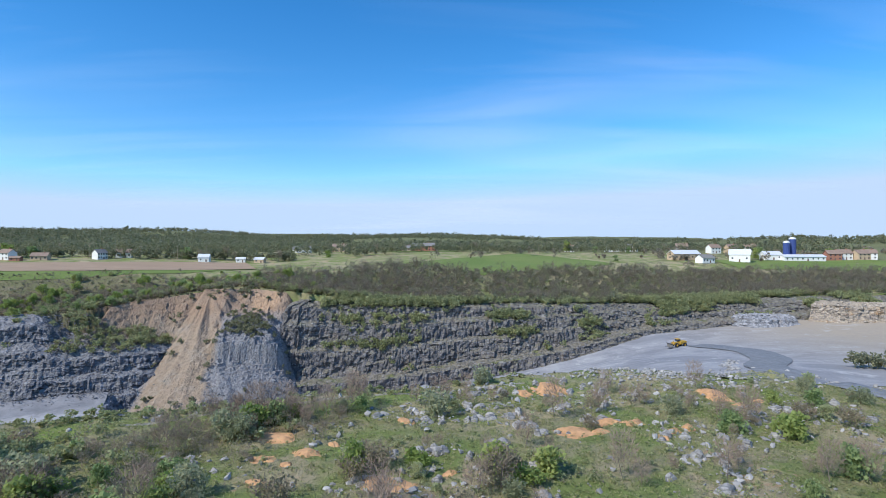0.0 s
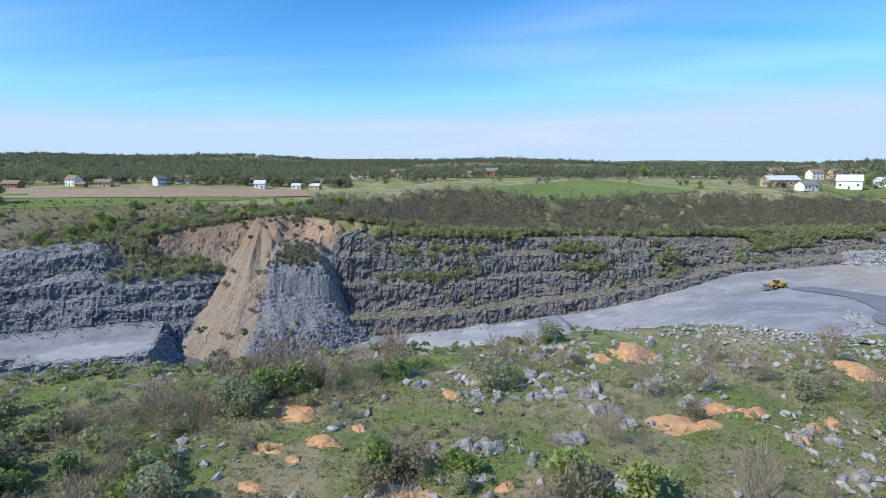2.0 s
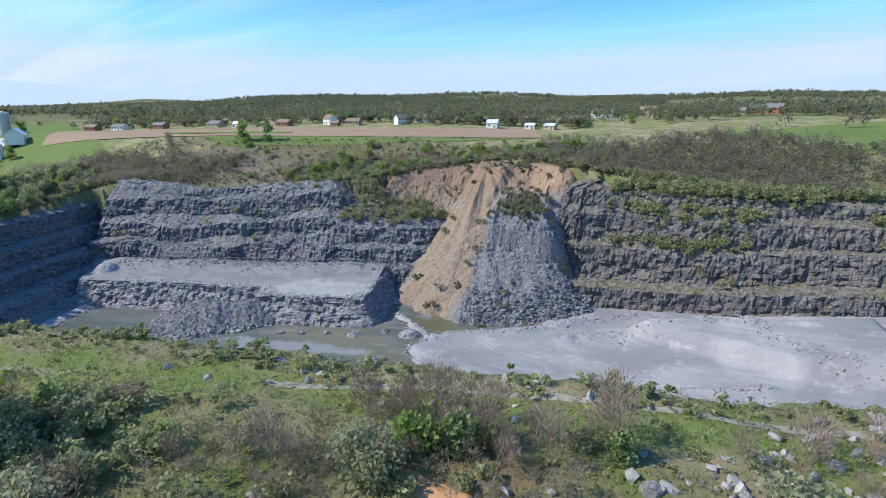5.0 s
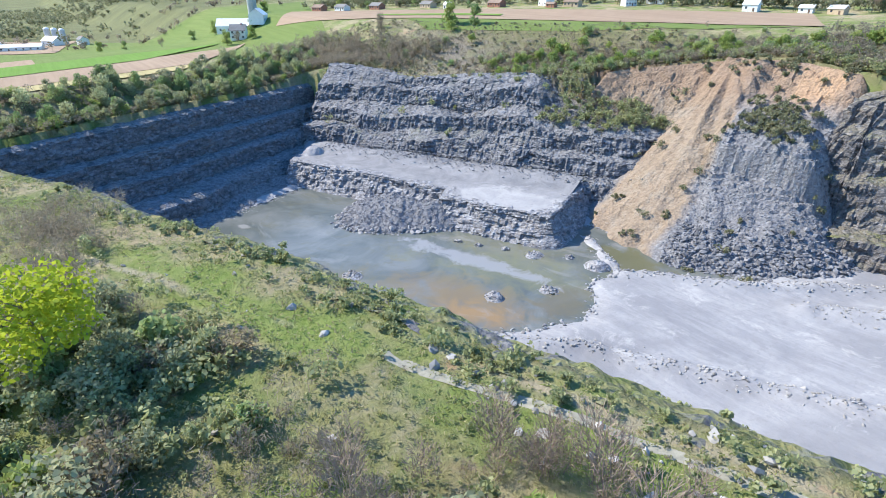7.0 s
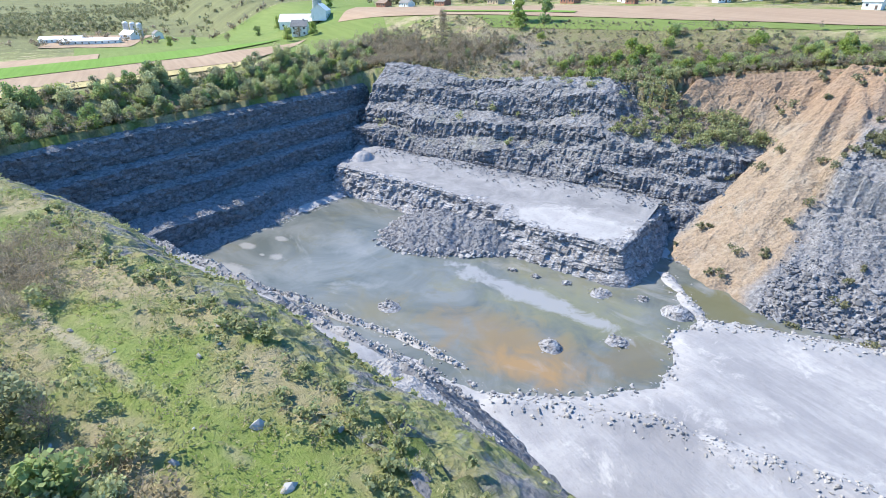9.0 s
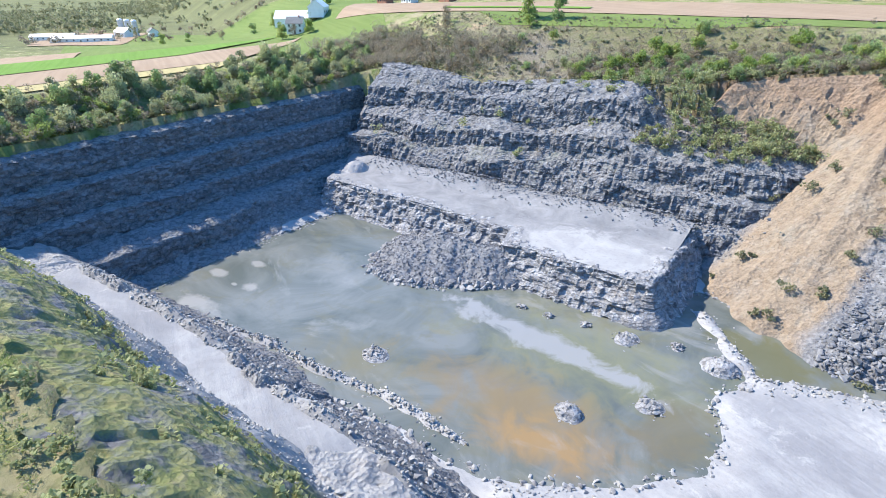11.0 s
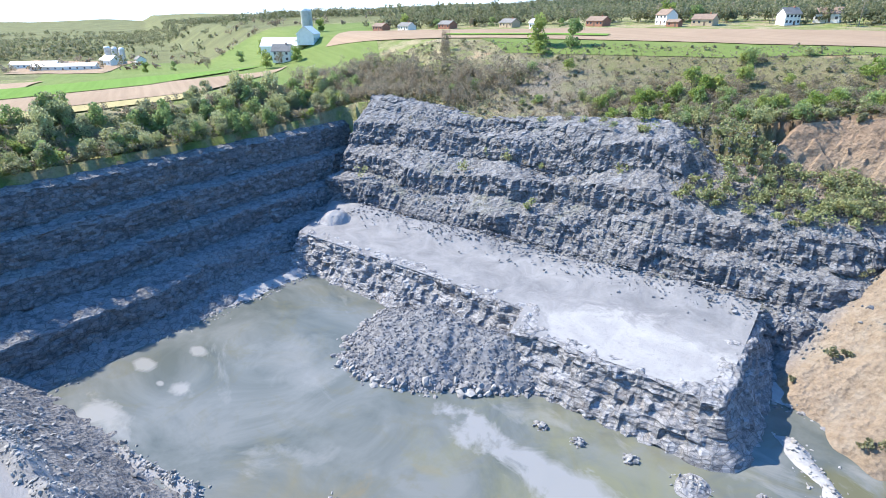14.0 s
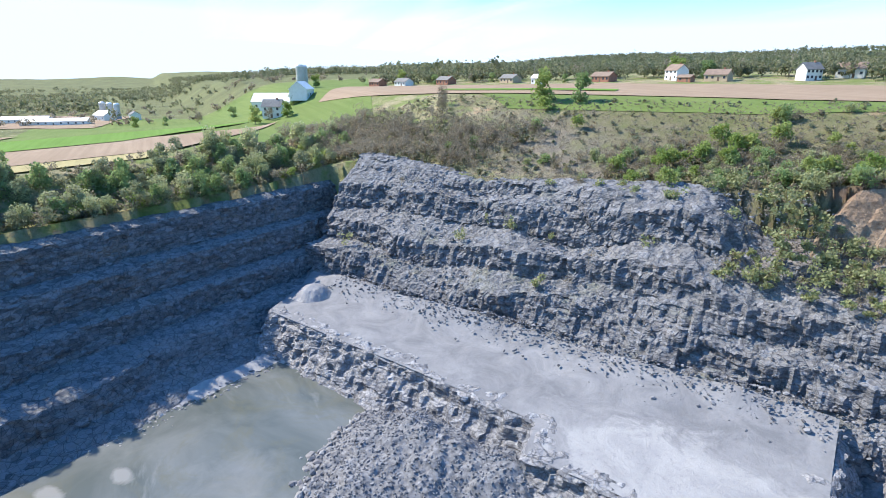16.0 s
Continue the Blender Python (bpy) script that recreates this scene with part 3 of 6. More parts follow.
def swept(line, profile, step=0.8, dv=0.7, blocks=0.8, rough=0.7, side=1, seed=0, turn=6, dip=0.04):
    """A stepped rock face: profile(s, x, y) gives rows of (outward, z) along the line; faces are broken into ledges and blocks."""
    q, p = resample(line, step)
    p = smooth_rows(p[:, :2], turn)
    tan = np.gradient(p, axis=0)
    tan /= np.linalg.norm(tan, axis=1)[:, None] + 1e-9
    nor = np.stack([-tan[:, 1], tan[:, 0]], -1) * side
    prof = np.array([profile(s, a, b) for s, (a, b) in zip(q, p)])
    ln = np.concatenate([[0], np.cumsum(np.hypot(*np.diff(prof[len(prof) // 2], axis=0).T))])
    v = np.linspace(0, ln[-1], int(ln[-1] / dv) + 2)
    off = np.stack([np.interp(v, ln, r[:, 0]) for r in prof])
    z = np.stack([np.interp(v, ln, r[:, 1]) for r in prof])
    du, dz = np.gradient(off, axis=1), np.gradient(z, axis=1)
    steep = ss((np.abs(dz) / (np.hypot(du, dz) + 1e-6) - 0.45) / 0.4)
    S = np.repeat(q[:, None], len(v), 1)
    wave = 3.2 * fbm(S / 26, z / 40, seed=seed) + 1.6 * fbm(S / 8, z / 9, seed=seed + 5)
    zz = z + 2.4 * fbm(S / 30, z * 0, seed=seed + 9) + dip * S
    row = np.floor(zz / 1.3 + 0.7 * fbm(S / 6, zz / 3, seed=seed + 21))
    wid = 1.0 + 1.7 * hash3(row, row * 0, row * 0, seed)
    col = np.floor((S + 7 * hash3(row, row * 0 + 3, row * 0, seed)) / wid)
    blk = hash3(row, col, row * 0, seed) - 0.5
    big = hash3(np.floor(zz / 3.6), np.floor(S / 5.3 + 0.4 * np.floor(zz / 3.6)), row * 0, seed + 2) - 0.5
    joint = np.abs(fbm(S / 2.2, z / 9, seed=seed + 7)) * 2
    d = wave + steep * blocks * (1.0 * blk + 1.1 * big - 1.2 * joint) + rough * fbm(S / 2.5, z / 2.0, seed=seed + 13)
    fade = ss(np.minimum(np.arange(len(v)), 99) / 3)[None, :]
    off2 = off + d * fade
    z2 = z + (1 - steep) * rough * 1.5 * fbm(S / 1.8, off / 1.8, seed=seed + 17) + steep * 0.4 * blk
    x = p[:, 0:1] + nor[:, 0:1] * off2
    y = p[:, 1:2] + nor[:, 1:2] * off2
    return np.stack([x, y, z2], -1).reshape(-1, 3), grid_faces(len(q), len(v))


def north_profile(s, x, y):
    zc = float(np.interp(x, [-250, -215, -186, -165, -118], [40, 36, 39, 40, 42]))
    k = (zc - 8) / 28.0
    wx = float(ss((x + 166) / 14))
    rows = [(-8 if x > -140 else -6, float(np.interp(x, [-143, -135], [7.2, -4]))), (-1, 8), (2.5, 9.8), (4.2, 15), (10, 17.6), (11.6, 22.6), (17.5, 25.6), (19.6, 31.5), (25, 34.2), (27.5, 36), (32, 36.6)]
    shelf = rows[:4] + [(8, 17), (9.5, 22.5), (13, 24.5), (18, 26.5), (24, 29), (29, 31), (34, 31)]
    out = []
    for i, ((o, z), (o2, z2)) in enumerate(zip(rows, shelf)):
        if 2 < i < 9:
            o += 4.2 * (float(vnoise(s / 17, i // 2 * 3.7, seed=141)) - 0.5)
            z += 4.6 * (float(vnoise(s / 20, i // 2 * 5.1, seed=142)) - 0.5) + 0.02 * (s - 70)
        z = 8 + (z - 8) * (k if z > 8 else 1)
        out.append((o + (o2 - o) * wx, z + (z2 - z) * wx))
    return out


NORTH = [(-259, 162.5), (-246, 169), (-199, 193), (-156, 215), (-134, 226), (-122, 236), (-116, 252), (-116, 262)]
v, f = swept(NORTH, north_profile, step=0.5, dv=0.4, blocks=1.15, rough=1.0, seed=40, turn=10)
wall_north = tagged(mesh_from("wall_north", v, f, M_ROCK_N), "sunlit blue-grey limestone face quarried in rubble-strewn benches", "rock face", kind="structure")


def west_profile(s, x, y):
    w = 2.2 * (float(vnoise(s / 24, 0.5, seed=143)) - 0.5)
    g = float(ss((s - 95) / 25))
    low = [(-4, -2.5), (0, -1.4), (3 + g, 0.2), (6.5 + 2.5 * g, 1.2 + 1.4 * g), (8.5 + 3.5 * g, 6.7 + w * 0.4)]
    return low + [(13.5, 7.6 + w * 0.4), (19.5, 8.0 + w * 0.4), (21.5, 13.6 + w), (26, 14.6 + w * 0.5), (27.6, 21.4), (32, 22.2), (33.6, 29.6), (36, 30.6), (40, 30.0), (45, 27)]


WEST = [on_west(-133, 100), on_west(-133, 200), on_west(-133, 300)]
v, f = swept(WEST, west_profile, step=0.55, dv=0.42, blocks=0.75, rough=0.75, seed=60)
wall_west = tagged(mesh_from("wall_west", v, f, M_ROCK_W), "shaded dark blue limestone face with benches and a haul ramp", "rock face", kind="structure")


def east_profile(s, x, y):
    zf = float(np.interp(x, [-70, -50, -14, 14, 31, 59, 110, 165, 260], [-0.5, 0, 3.8, 7.5, 9.5, 14.5, 24.5, 28, 32]))
    zc = float(np.interp(x, [-95, -70, -20, 60, 110, 200], [42, 42, 41, 39.5, 38.5, 40]))
    lo = float(np.interp(x, [-60, 30, 110], [8, 6, 2.5]))
    r = [(-4, zf - 1.5), (0, zf + 0.3), (1.0, zf + lo), (8.5, zf + lo + 0.8)]
    b = zf + lo + 0.8
    return r + [(o, b + g * (zc - b)) for o, g in ((9.5, 0.06), (11, 0.36), (13.5, 0.43), (15, 0.72), (17.5, 0.8), (19.2, 0.98), (24, 1.03), (30, 1.06))]


v, f = swept([(-99, 272), (-94, 258), (-86, 246)] + FOOT_E, east_profile, step=0.6, dv=0.45, blocks=1.2, rough=1.1, seed=80, turn=10)
wall_east = tagged(mesh_from("wall_east", v, f, M_ROCK_E), "overgrown dark limestone face above a low vertical cliff", "rock face", kind="structure")


def south_profile(s, x, y):
    west_end = [(4, 38.5), (0, 38), (-5, 35), (-10, 30), (-14, 23), (-18, 15.5), (-20, 13), (-29, 11.5), (-33, 8), (-38, 2.5), (-42, -0.9), (-46, -2.4)]
    fl = float(floor_z(np.array([x]), np.array([y + 34]))[0])
    east_end = [(4, 38.5), (0, 38), (-5, 35.5), (-9, 31), (-13, 26), (-16, 20), (-19, 15), (-22, 10), (-25, 6), (-28, 3), (-32, 0.5), (-38, -1.5)]
    e = [(o, fl - 0.5 + (z - 0.5) * max(0.2, (38 - fl) / 38)) for o, z in east_end]
    w = float(ss((x + 100) / 50))
    top = float(plateau(x, y))
    rows = [(a * (1 - w) + c * w, b * (1 - w) + d * w) for (a, b), (c, d) in zip(west_end, e)]
    k = np.interp(x, [-180, -140, -100], [0.82, 0.9, 1.0])
    rows = [(o, z * k if z > 13 else z) for o, z in rows]
    sc = max(0.3, (top - 0.15 - rows[5][1]) / (rows[0][1] - rows[5][1]))
    return [(o, rows[5][1] + (z - rows[5][1]) * sc if i < 5 else z) for i, (o, z) in enumerate(rows)][::-1]


v, f = swept(RIM_S[1:], south_profile, blocks=0.15, rough=1.3, seed=100, turn=10)
bank_south = tagged(mesh_from("bank_south", v, f, M_BANK), "rubble bank with weeds dropping to a dusty haul road", "bank", kind="structure")

# slide cone of rock and soil below the notch in the rim
gx, gy = np.arange(-180, -40, 0.6), np.arange(190, 285, 0.6)
X, Y = np.meshgrid(gx, gy, indexing="ij")


def slide_base(x, y):
    r, _ = seg_dist(x, y, [(-120, 271), (-98, 274)])
    a = np.arctan2(x + 110, 272 - y)
    foot_r = np.interp(a, [-1.3, -0.7, -0.25, 0.2, 0.8, 1.3], [34, 48, 60, 64, 58, 44])
    q = r / foot_r
    return np.where(q < 1, 49.5 * np.clip(1 - q, 0, 1) ** 1.12, -0.7 * (r - foot_r))


def slide_full(x, y):
    """the fan, its rocky knob and the steep bowl behind it"""
    r, _ = seg_dist(x, y, [(-120, 271), (-98, 274)])
    a = np.arctan2(x + 118, 272 - y)
    z = slide_base(x, y) + (6.0 * fbm(a * 5, r / 70, seed=120) + 3.0 * fbm(x / 7, y / 7, seed=121) + 0.8 * fbm(x / 2.2, y / 2.2, seed=123)) * ss(r / 14)
    # bedrock outcrop that stands out of the scree, in slabs
    edge = np.interp(x, [-110, -104, -98, -88, -78, -66], [246, 239, 237.5, 240, 242, 250]) + 5 * fbm(x / 6, y / 14, seed=127)
    back = y - edge
    blk = hash3(np.floor(x / 3.4 + 0.3 * np.floor(y / 3)), np.floor(y / 3.0), x * 0, 5) - 0.5
    w = ss((x + 108) / 4) * ss((-68 - x) / 8)
    shelf = 26.5 + 0.5 * np.clip(back, 0, 40) + 2.2 * blk
    z = z + w * ss(back / 1.4) * np.clip(shelf - z, -2.5, 9)
    near = w * np.exp(-(back / 8) ** 2)
    z = z + near * 0.75 * (np.floor(z / 1.7 + 0.6 * blk) * 1.7 + 0.8 - z)
    dr, _ = seg_dist(x, y, [(-182, 235), (-166, 246), (-152, 260), (-135, 270), (-118, 277), (-90, 274), (-58, 268)])
    dr = np.where(inside(x, y, RIM), dr, -dr)
    bowl = plateau(x, y) - 0.5 - np.interp(x, [-140, -120], [1.5, 1.2]) * np.clip(dr, 0, 99) + 5 * fbm(x / 9, y / 9, seed=125) * ss(dr / 4) + 1.6 * (hash3(np.floor(x / 2.2), np.floor(y / 2.2), np.floor(dr / 2), 7) - 0.5) * ss(dr / 3)
    bowl = bowl - 30 * ss((-157 - x) / 12) - 26 * ss((x + 80) / 14) - 2 * ss((-dr) / 2) - 20 * ss((-dr - 3) / 2)
    return np.where((r > 72) | (y > 283), -12, np.maximum(z, bowl))


Z = slide_full(X, Y)
slide = mesh_from("rock_slide", np.stack([X, Y, Z], -1).reshape(-1, 3), grid_faces(*X.shape), M_SLIDE)
tagged(slide, "landslide fan of brown soil and grey rubble down the quarry face", "landslide", kind="structure")

# the raised working bench along the north wall
BENCH = [(-233, 149), (-212, 158.5), (-189, 169), (-164, 180), (-158.5, 173), (-141, 181.5), (-123.5, 190), (-128, 202), (-133, 213), (-138, 224)]


def bench_profile(s, x, y):
    return [(9, -3.2), (5.5, -1.2), (3.2, 1.5), (2.2, 3.2), (0.8, 5.2), (0.2, 7.4), (-0.8, 8.05), (-3.5, 8.0), (-6, 7.4)]


v, f = swept(BENCH, bench_profile, step=0.5, dv=0.4, blocks=0.85, rough=0.9, side=-1, seed=140, turn=1)
v = v.reshape(-1, 3)
bench_face = tagged(mesh_from("bench_face", v, f, M_ROCK_BLOCK), "blasted pale blue rock edge of the working bench", "rock face", kind="structure")
q, p = resample(BENCH[:7], 1.0)
_, w = resample([(-252, 166), (-246, 169), (-199, 193), (-156, 215), (-139, 223)], 1.0)
ta = np.linspace(0, 1, 150)
A = np.stack([np.interp(ta, np.linspace(0, 1, len(p)), p[:, k]) for k in (0, 1)], -1)
B = np.stack([np.interp(ta, np.linspace(0, 1, len(w)), w[:, k]) for k in (0, 1)], -1)
tb = np.linspace(0.02, 1, 40)[None, :, None]
G = A[:, None] * (1 - tb) + B[:, None] * tb
z = 8.0 + 0.35 * fbm(G[..., 0] / 7, G[..., 1] / 7, seed=150) + 3.0 * ss((tb[..., 0] - 0.6) / 0.4) * (0.5 + 0.5 * vnoise(G[..., 0] / 8, G[..., 1] / 8, seed=151))
bench_top = mesh_from("bench_floor", np.concatenate([G, z[..., None]], -1).reshape(-1, 3), grid_faces(150, 40), M_BENCH, True)
tagged(bench_top, "flat dusty top of the working bench, pale grey", "quarry floor", kind="structure")


def heap(name, x, y, z0, r, h, material, label, category="gravel heap", seed=0, stretch=1.0, turn=0.0, step=0.6, ragged=0.25):
    k = int(2 * r * 1.15 / step)
    a = np.linspace(-1.15, 1.15, k)
    U, V = np.meshgrid(a, a, indexing="ij")
    d = np.hypot(U, V) + ragged * fbm(U * 2, V * 2, seed=seed)
    z = h * (1 - ss(d * 0.5 + 0.5 * d * d)) ** 1.0 * (1 + 0.0) + (0.5 * fbm(U * r / 1.5, V * r / 1.5, seed=seed + 3)) * min(1.0, h / 3) - 0.35 * ss((d - 0.85) / 0.3) * h
    c, s = math.cos(turn), math.sin(turn)
    P = np.stack([(U * c * stretch - V * s) * r, (U * s * stretch + V * c) * r, z], -1).reshape(-1, 3)
    ob = mesh_from(name, P, grid_faces(k, k), material)
    ob.location = (x, y, z0)
    return tagged(ob, label, category)




def mound_z(x, y):
    """fan of blasted rock tipped down from the step of the bench"""
    d, par = seg_dist(x, y, [(-176, 163), (-168, 167), (-159, 173)])
    reach = np.interp(np.arctan2(y - 165, x + 168), [-3.14, -2.4, -1.8, -1.2, -0.6, 0.0, 3.14], [18, 19.5, 22, 19, 14, 11, 18]) + 4 * fbm(x / 7, y / 7, seed=162)
    q = np.clip(1 - d / reach, -0.3, 1)
    return -1.9 + 8.2 * np.sign(q) * np.abs(q) ** 0.9 + (2.2 * fbm(x / 5, y / 5, seed=163) + 1.3 * fbm(x / 1.5, y / 1.5, seed=164)) * ss((q + 0.1) / 0.3)


X, Y = np.meshgrid(np.arange(-202, -142, 0.45), np.arange(136, 186, 0.45), indexing="ij")
tagged(mesh_from("gravel_mound", np.stack([X, Y, mound_z(X, Y)], -1).reshape(-1, 3), grid_faces(*X.shape), M_CRUSHED), "large fan of dark crushed rock tipped against the working bench", "gravel heap")
heap("gravel_mound", -238, 162, 7.8, 6, 3.2, M_DUST, "small pale cone of crushed stone in the pit corner", seed=161, step=0.4)

# ---------- fields ----------


def field(name, corners, material, label, lift=0.25, nu=40, nv=40, category="field"):
    (ax, ay), (bx, by), (cx, cy), (dx, dy) = corners
    U, V = np.meshgrid(np.linspace(0, 1, nu), np.linspace(0, 1, nv), indexing="ij")
    x = (1 - U) * (1 - V) * ax + U * (1 - V) * bx + U * V * cx + (1 - U) * V * dx
    y = (1 - U) * (1 - V) * ay + U * (1 - V) * by + U * V * cy + (1 - U) * V * dy
    ob = mesh_from(name, np.stack([x, y, plateau(x, y) + lift], -1).reshape(-1, 3), grid_faces(nu, nv), material, True)
    return tagged(ob, label, category, kind="structure")


field("crop_field", [(-398, 211), (-115, 332), (-138, 375), (-445, 242)], M_SOIL, "bare ploughed brown field above the quarry", 0.45, 110, 50)
field("grass_strip", [(-268, 244), (-128, 320), (-118, 332), (-300, 252)], M_PASTURE, "green grass strip below the ploughed field", 0.2, 60, 20)
field("crop_strip", [(-335, 252), (-258, 286), (-262, 292), (-340, 258)], M_CROP, "narrow green crop strip across the ploughed field", 0.75, 40, 12)
field("pasture", [(-372, 62), (-300, 205), (-560, 300), (-760, 40)], M_PASTURE, "green pasture round the white farm", 0.2, 70, 60)
field("stubble_field", [on_west(-201, 95), on_west(-201, 245), on_west(-214, 262), on_west(-216, 95)], M_STUBBLE, "yellow stubble strip along the west rim", 0.45, 60, 16)
field("crop_field", [on_west(-214, 60), on_west(-214, 262), on_west(-264, 345), on_west(-240, 60)], M_SOIL, "bare brown field behind the west rim", 0.6, 70, 30)
field("crop_field", [on_west(-240, 60), on_west(-252, 262), on_west(-292, 350), on_west(-285, 60)], M_CROP, "bright green young crop behind the west rim", 0.8, 70, 30)
field("crop_field", [on_west(-287, 40), on_west(-289, 230), on_west(-350, 260), on_west(-385, 40)], M_SOIL, "bare brown field before the long white sheds", 0.6, 60, 30)
field("crop_field", [(-640, 20), (-600, 90), (-760, 120), (-800, 20)], M_SOIL, "far bare brown field near the woods", 0.6, 40, 30)
field("meadow", [(-42, 364), (25, 332), (128, 400), (70, 482)], M_PASTURE, "green meadow hill behind the tree belt", 0.4, 60, 50)
field("meadow", [(225, 405), (430, 415), (430, 452), (215, 442)], M_PASTURE, "flat green meadow before the farm sheds", 0.4, 50, 20)
field("meadow", [(-60, 500), (10, 500), (30, 580), (-40, 590)], M_PASTURE, "green meadow by the brick house", 0.4, 30, 20)


def ribbon(name, line, width, material, label, lift=0.3):
    q, p = resample(line, 1.5)
    p = smooth_rows(p, 5)
    t = np.gradient(p, axis=0)
    t /= np.linalg.norm(t, axis=1)[:, None]
    nor = np.stack([-t[:, 1], t[:, 0]], -1)
    a = np.linspace(-0.5, 0.5, 9)
    w = width * (1 + 0.25 * fbm(q / 9, q * 0, seed=170))
    P = p[:, None] + nor[:, None] * a[None, :, None] * w[:, None, None]
    x, y = P[..., 0], P[..., 1]
    z = np.where(inside(x, y, RIM), np.maximum(floor_z(x, y), -1), plateau(x, y)) + lift - 0.5 * lift * (2 * np.abs(a))[None] ** 4
    ob = mesh_from(name, np.stack([x, y, z], -1).reshape(-1, 3), grid_faces(*x.shape), material, True)
    return tagged(ob, label, "road", kind="structure")


ribbon("haul_road", [(140, 78), (112, 100), (95, 121), (90, 142), (97, 163), (112, 182), (122, 212), (116, 246)], 12, M_ASPHALT, "curving grey haul road down to the quarry floor", 0.5)
ribbon("gravel_track", [(-58, 92.5), (-50.8, 95.5), (-43, 99.5), (-35, 103.5), (-25, 107), (-14, 110.5), (0, 115), (20, 122)], 1.3, M_GRAVEL, "faint narrow gravel track along the rim", 0.06)

# dusty haul road on the south bank
q, p = resample([p for p in RIM_S if -180 <= p[0] <= -50], 1.5)
p = smooth_rows(p[:, :2], 6)
t = np.gradient(p, axis=0)
t /= np.linalg.norm(t, axis=1)[:, None]
off = np.linspace(-21, -27.8, 9)
P = p[:, None] + np.stack([-t[:, 1], t[:, 0]], -1)[:, None] * off[None, :, None]
fall = np.interp(P[..., 0], [-180, -110, -88, -66], [0, 0, -4, -11])
z = np.interp(off, [-28.7, -20.3], [12.1, 13.3])[None] + fall + 0.4 * fbm(P[..., 0] / 5, P[..., 1] / 5, seed=180) + 0.2
tagged(mesh_from("haul_road", np.concatenate([P, z[..., None]], -1).reshape(-1, 3), grid_faces(len(p), 9), M_DUST, True), "pale dusty haul road cut into the south bank", "road", kind="structure")

RIDGE = []
# loose rock pushed up along both sides of that road
for o0, wide, high, seed, label in ((-28.8, 2.6, 1.6, 185, "ridge of broken rock along the outer edge of the haul road"), (-18.2, 4.2, 2.4, 187, "tipped heaps of broken rock along the inner edge of the haul road")):
    v = np.linspace(-1, 1, 15)
    q2, p2 = resample([tuple(a) for a in p], 0.5)
    t2 = np.gradient(p2, axis=0)
    t2 /= np.linalg.norm(t2, axis=1)[:, None]
    lump = 0.45 + 1.3 * vnoise(q2 / (6.0 if seed == 187 else 3.0), q2 * 0, seed=seed)
    o = o0 + v[None, :] * wide + 1.2 * fbm(q2 / 7, q2 * 0, seed=seed + 1)[:, None]
    P = p2[:, None] + np.stack([-t2[:, 1], t2[:, 0]], -1)[:, None] * o[..., None]
    fall = np.interp(P[..., 0], [-180, -110, -88, -66], [0, 0, -4, -11])
    base = np.interp(o, [-36, -33, -28.7, -20.3, -18, -14], [5.0, 8.0, 12.1, 13.3, 15.5, 22.5])
    z = base + fall - 0.6 + high * lump[:, None] * (1 - np.abs(v)[None] ** 1.4) + 0.9 * fbm(P[..., 0] / 1.6, P[..., 1] / 1.6, seed=seed + 2)
    RIDGE.append(np.concatenate([P, z[..., None]], -1)[:, 2:-2].reshape(-1, 3))
    tagged(mesh_from("rock_ridge", np.concatenate([P, z[..., None]], -1).reshape(-1, 3), grid_faces(len(q2), 15), M_BENCH), label, "rubble", kind="structure")
RNG = np.random.default_rng(7)

# ---------- vegetation ----------


def quads(c, size, rng, flat=0.0, long=1.0):
    """leaf quads round the places c"""
    n = len(c)
    a = rng.normal(size=(n, 3))
    a /= np.linalg.norm(a, axis=1)[:, None]
    b = np.cross(a, rng.normal(size=(n, 3)))
    b /= np.linalg.norm(b, axis=1)[:, None]
    b[:, 2] *= 1 - flat
    s = size * (0.6 + 0.8 * rng.random(n))[:, None]
    a, b = a * s * 0.5, b * s * 0.5 * long
    v = np.stack([c - a - b, c + a - b * 0.6, c + a * 0.7 + b, c - a * 0.8 + b * 0.8], 1).reshape(-1, 3)
    return v, np.arange(4 * n).reshape(-1, 4)


def crown_points(n, h, r, rng, lobes=7, low=0.2):
    """places of leaves in lobes with gaps between them"""
    k = rng.integers(0, lobes, n)
    ang = rng.random(lobes) * 6.283
    lh = low + (0.92 - low) * rng.random(lobes)
    lr = r * (0.25 + 0.45 * rng.random(lobes)) * np.sqrt(np.clip(1.15 - (2 * lh - 0.9) ** 2, 0.15, 1))
    lc = np.stack([np.cos(ang) * lr, np.sin(ang) * lr, lh * h], -1)
    ls = r * (0.32 + 0.28 * rng.random(lobes))
    d = rng.normal(size=(n, 3))
    d /= np.linalg.norm(d, axis=1)[:, None]
    p = lc[k] + d * (ls[k] * (0.45 + 0.65 * rng.random(n) ** 0.6))[:, None] * np.array((1, 1, 0.8))
    p[:, 2] = np.abs(p[:, 2])
    return p


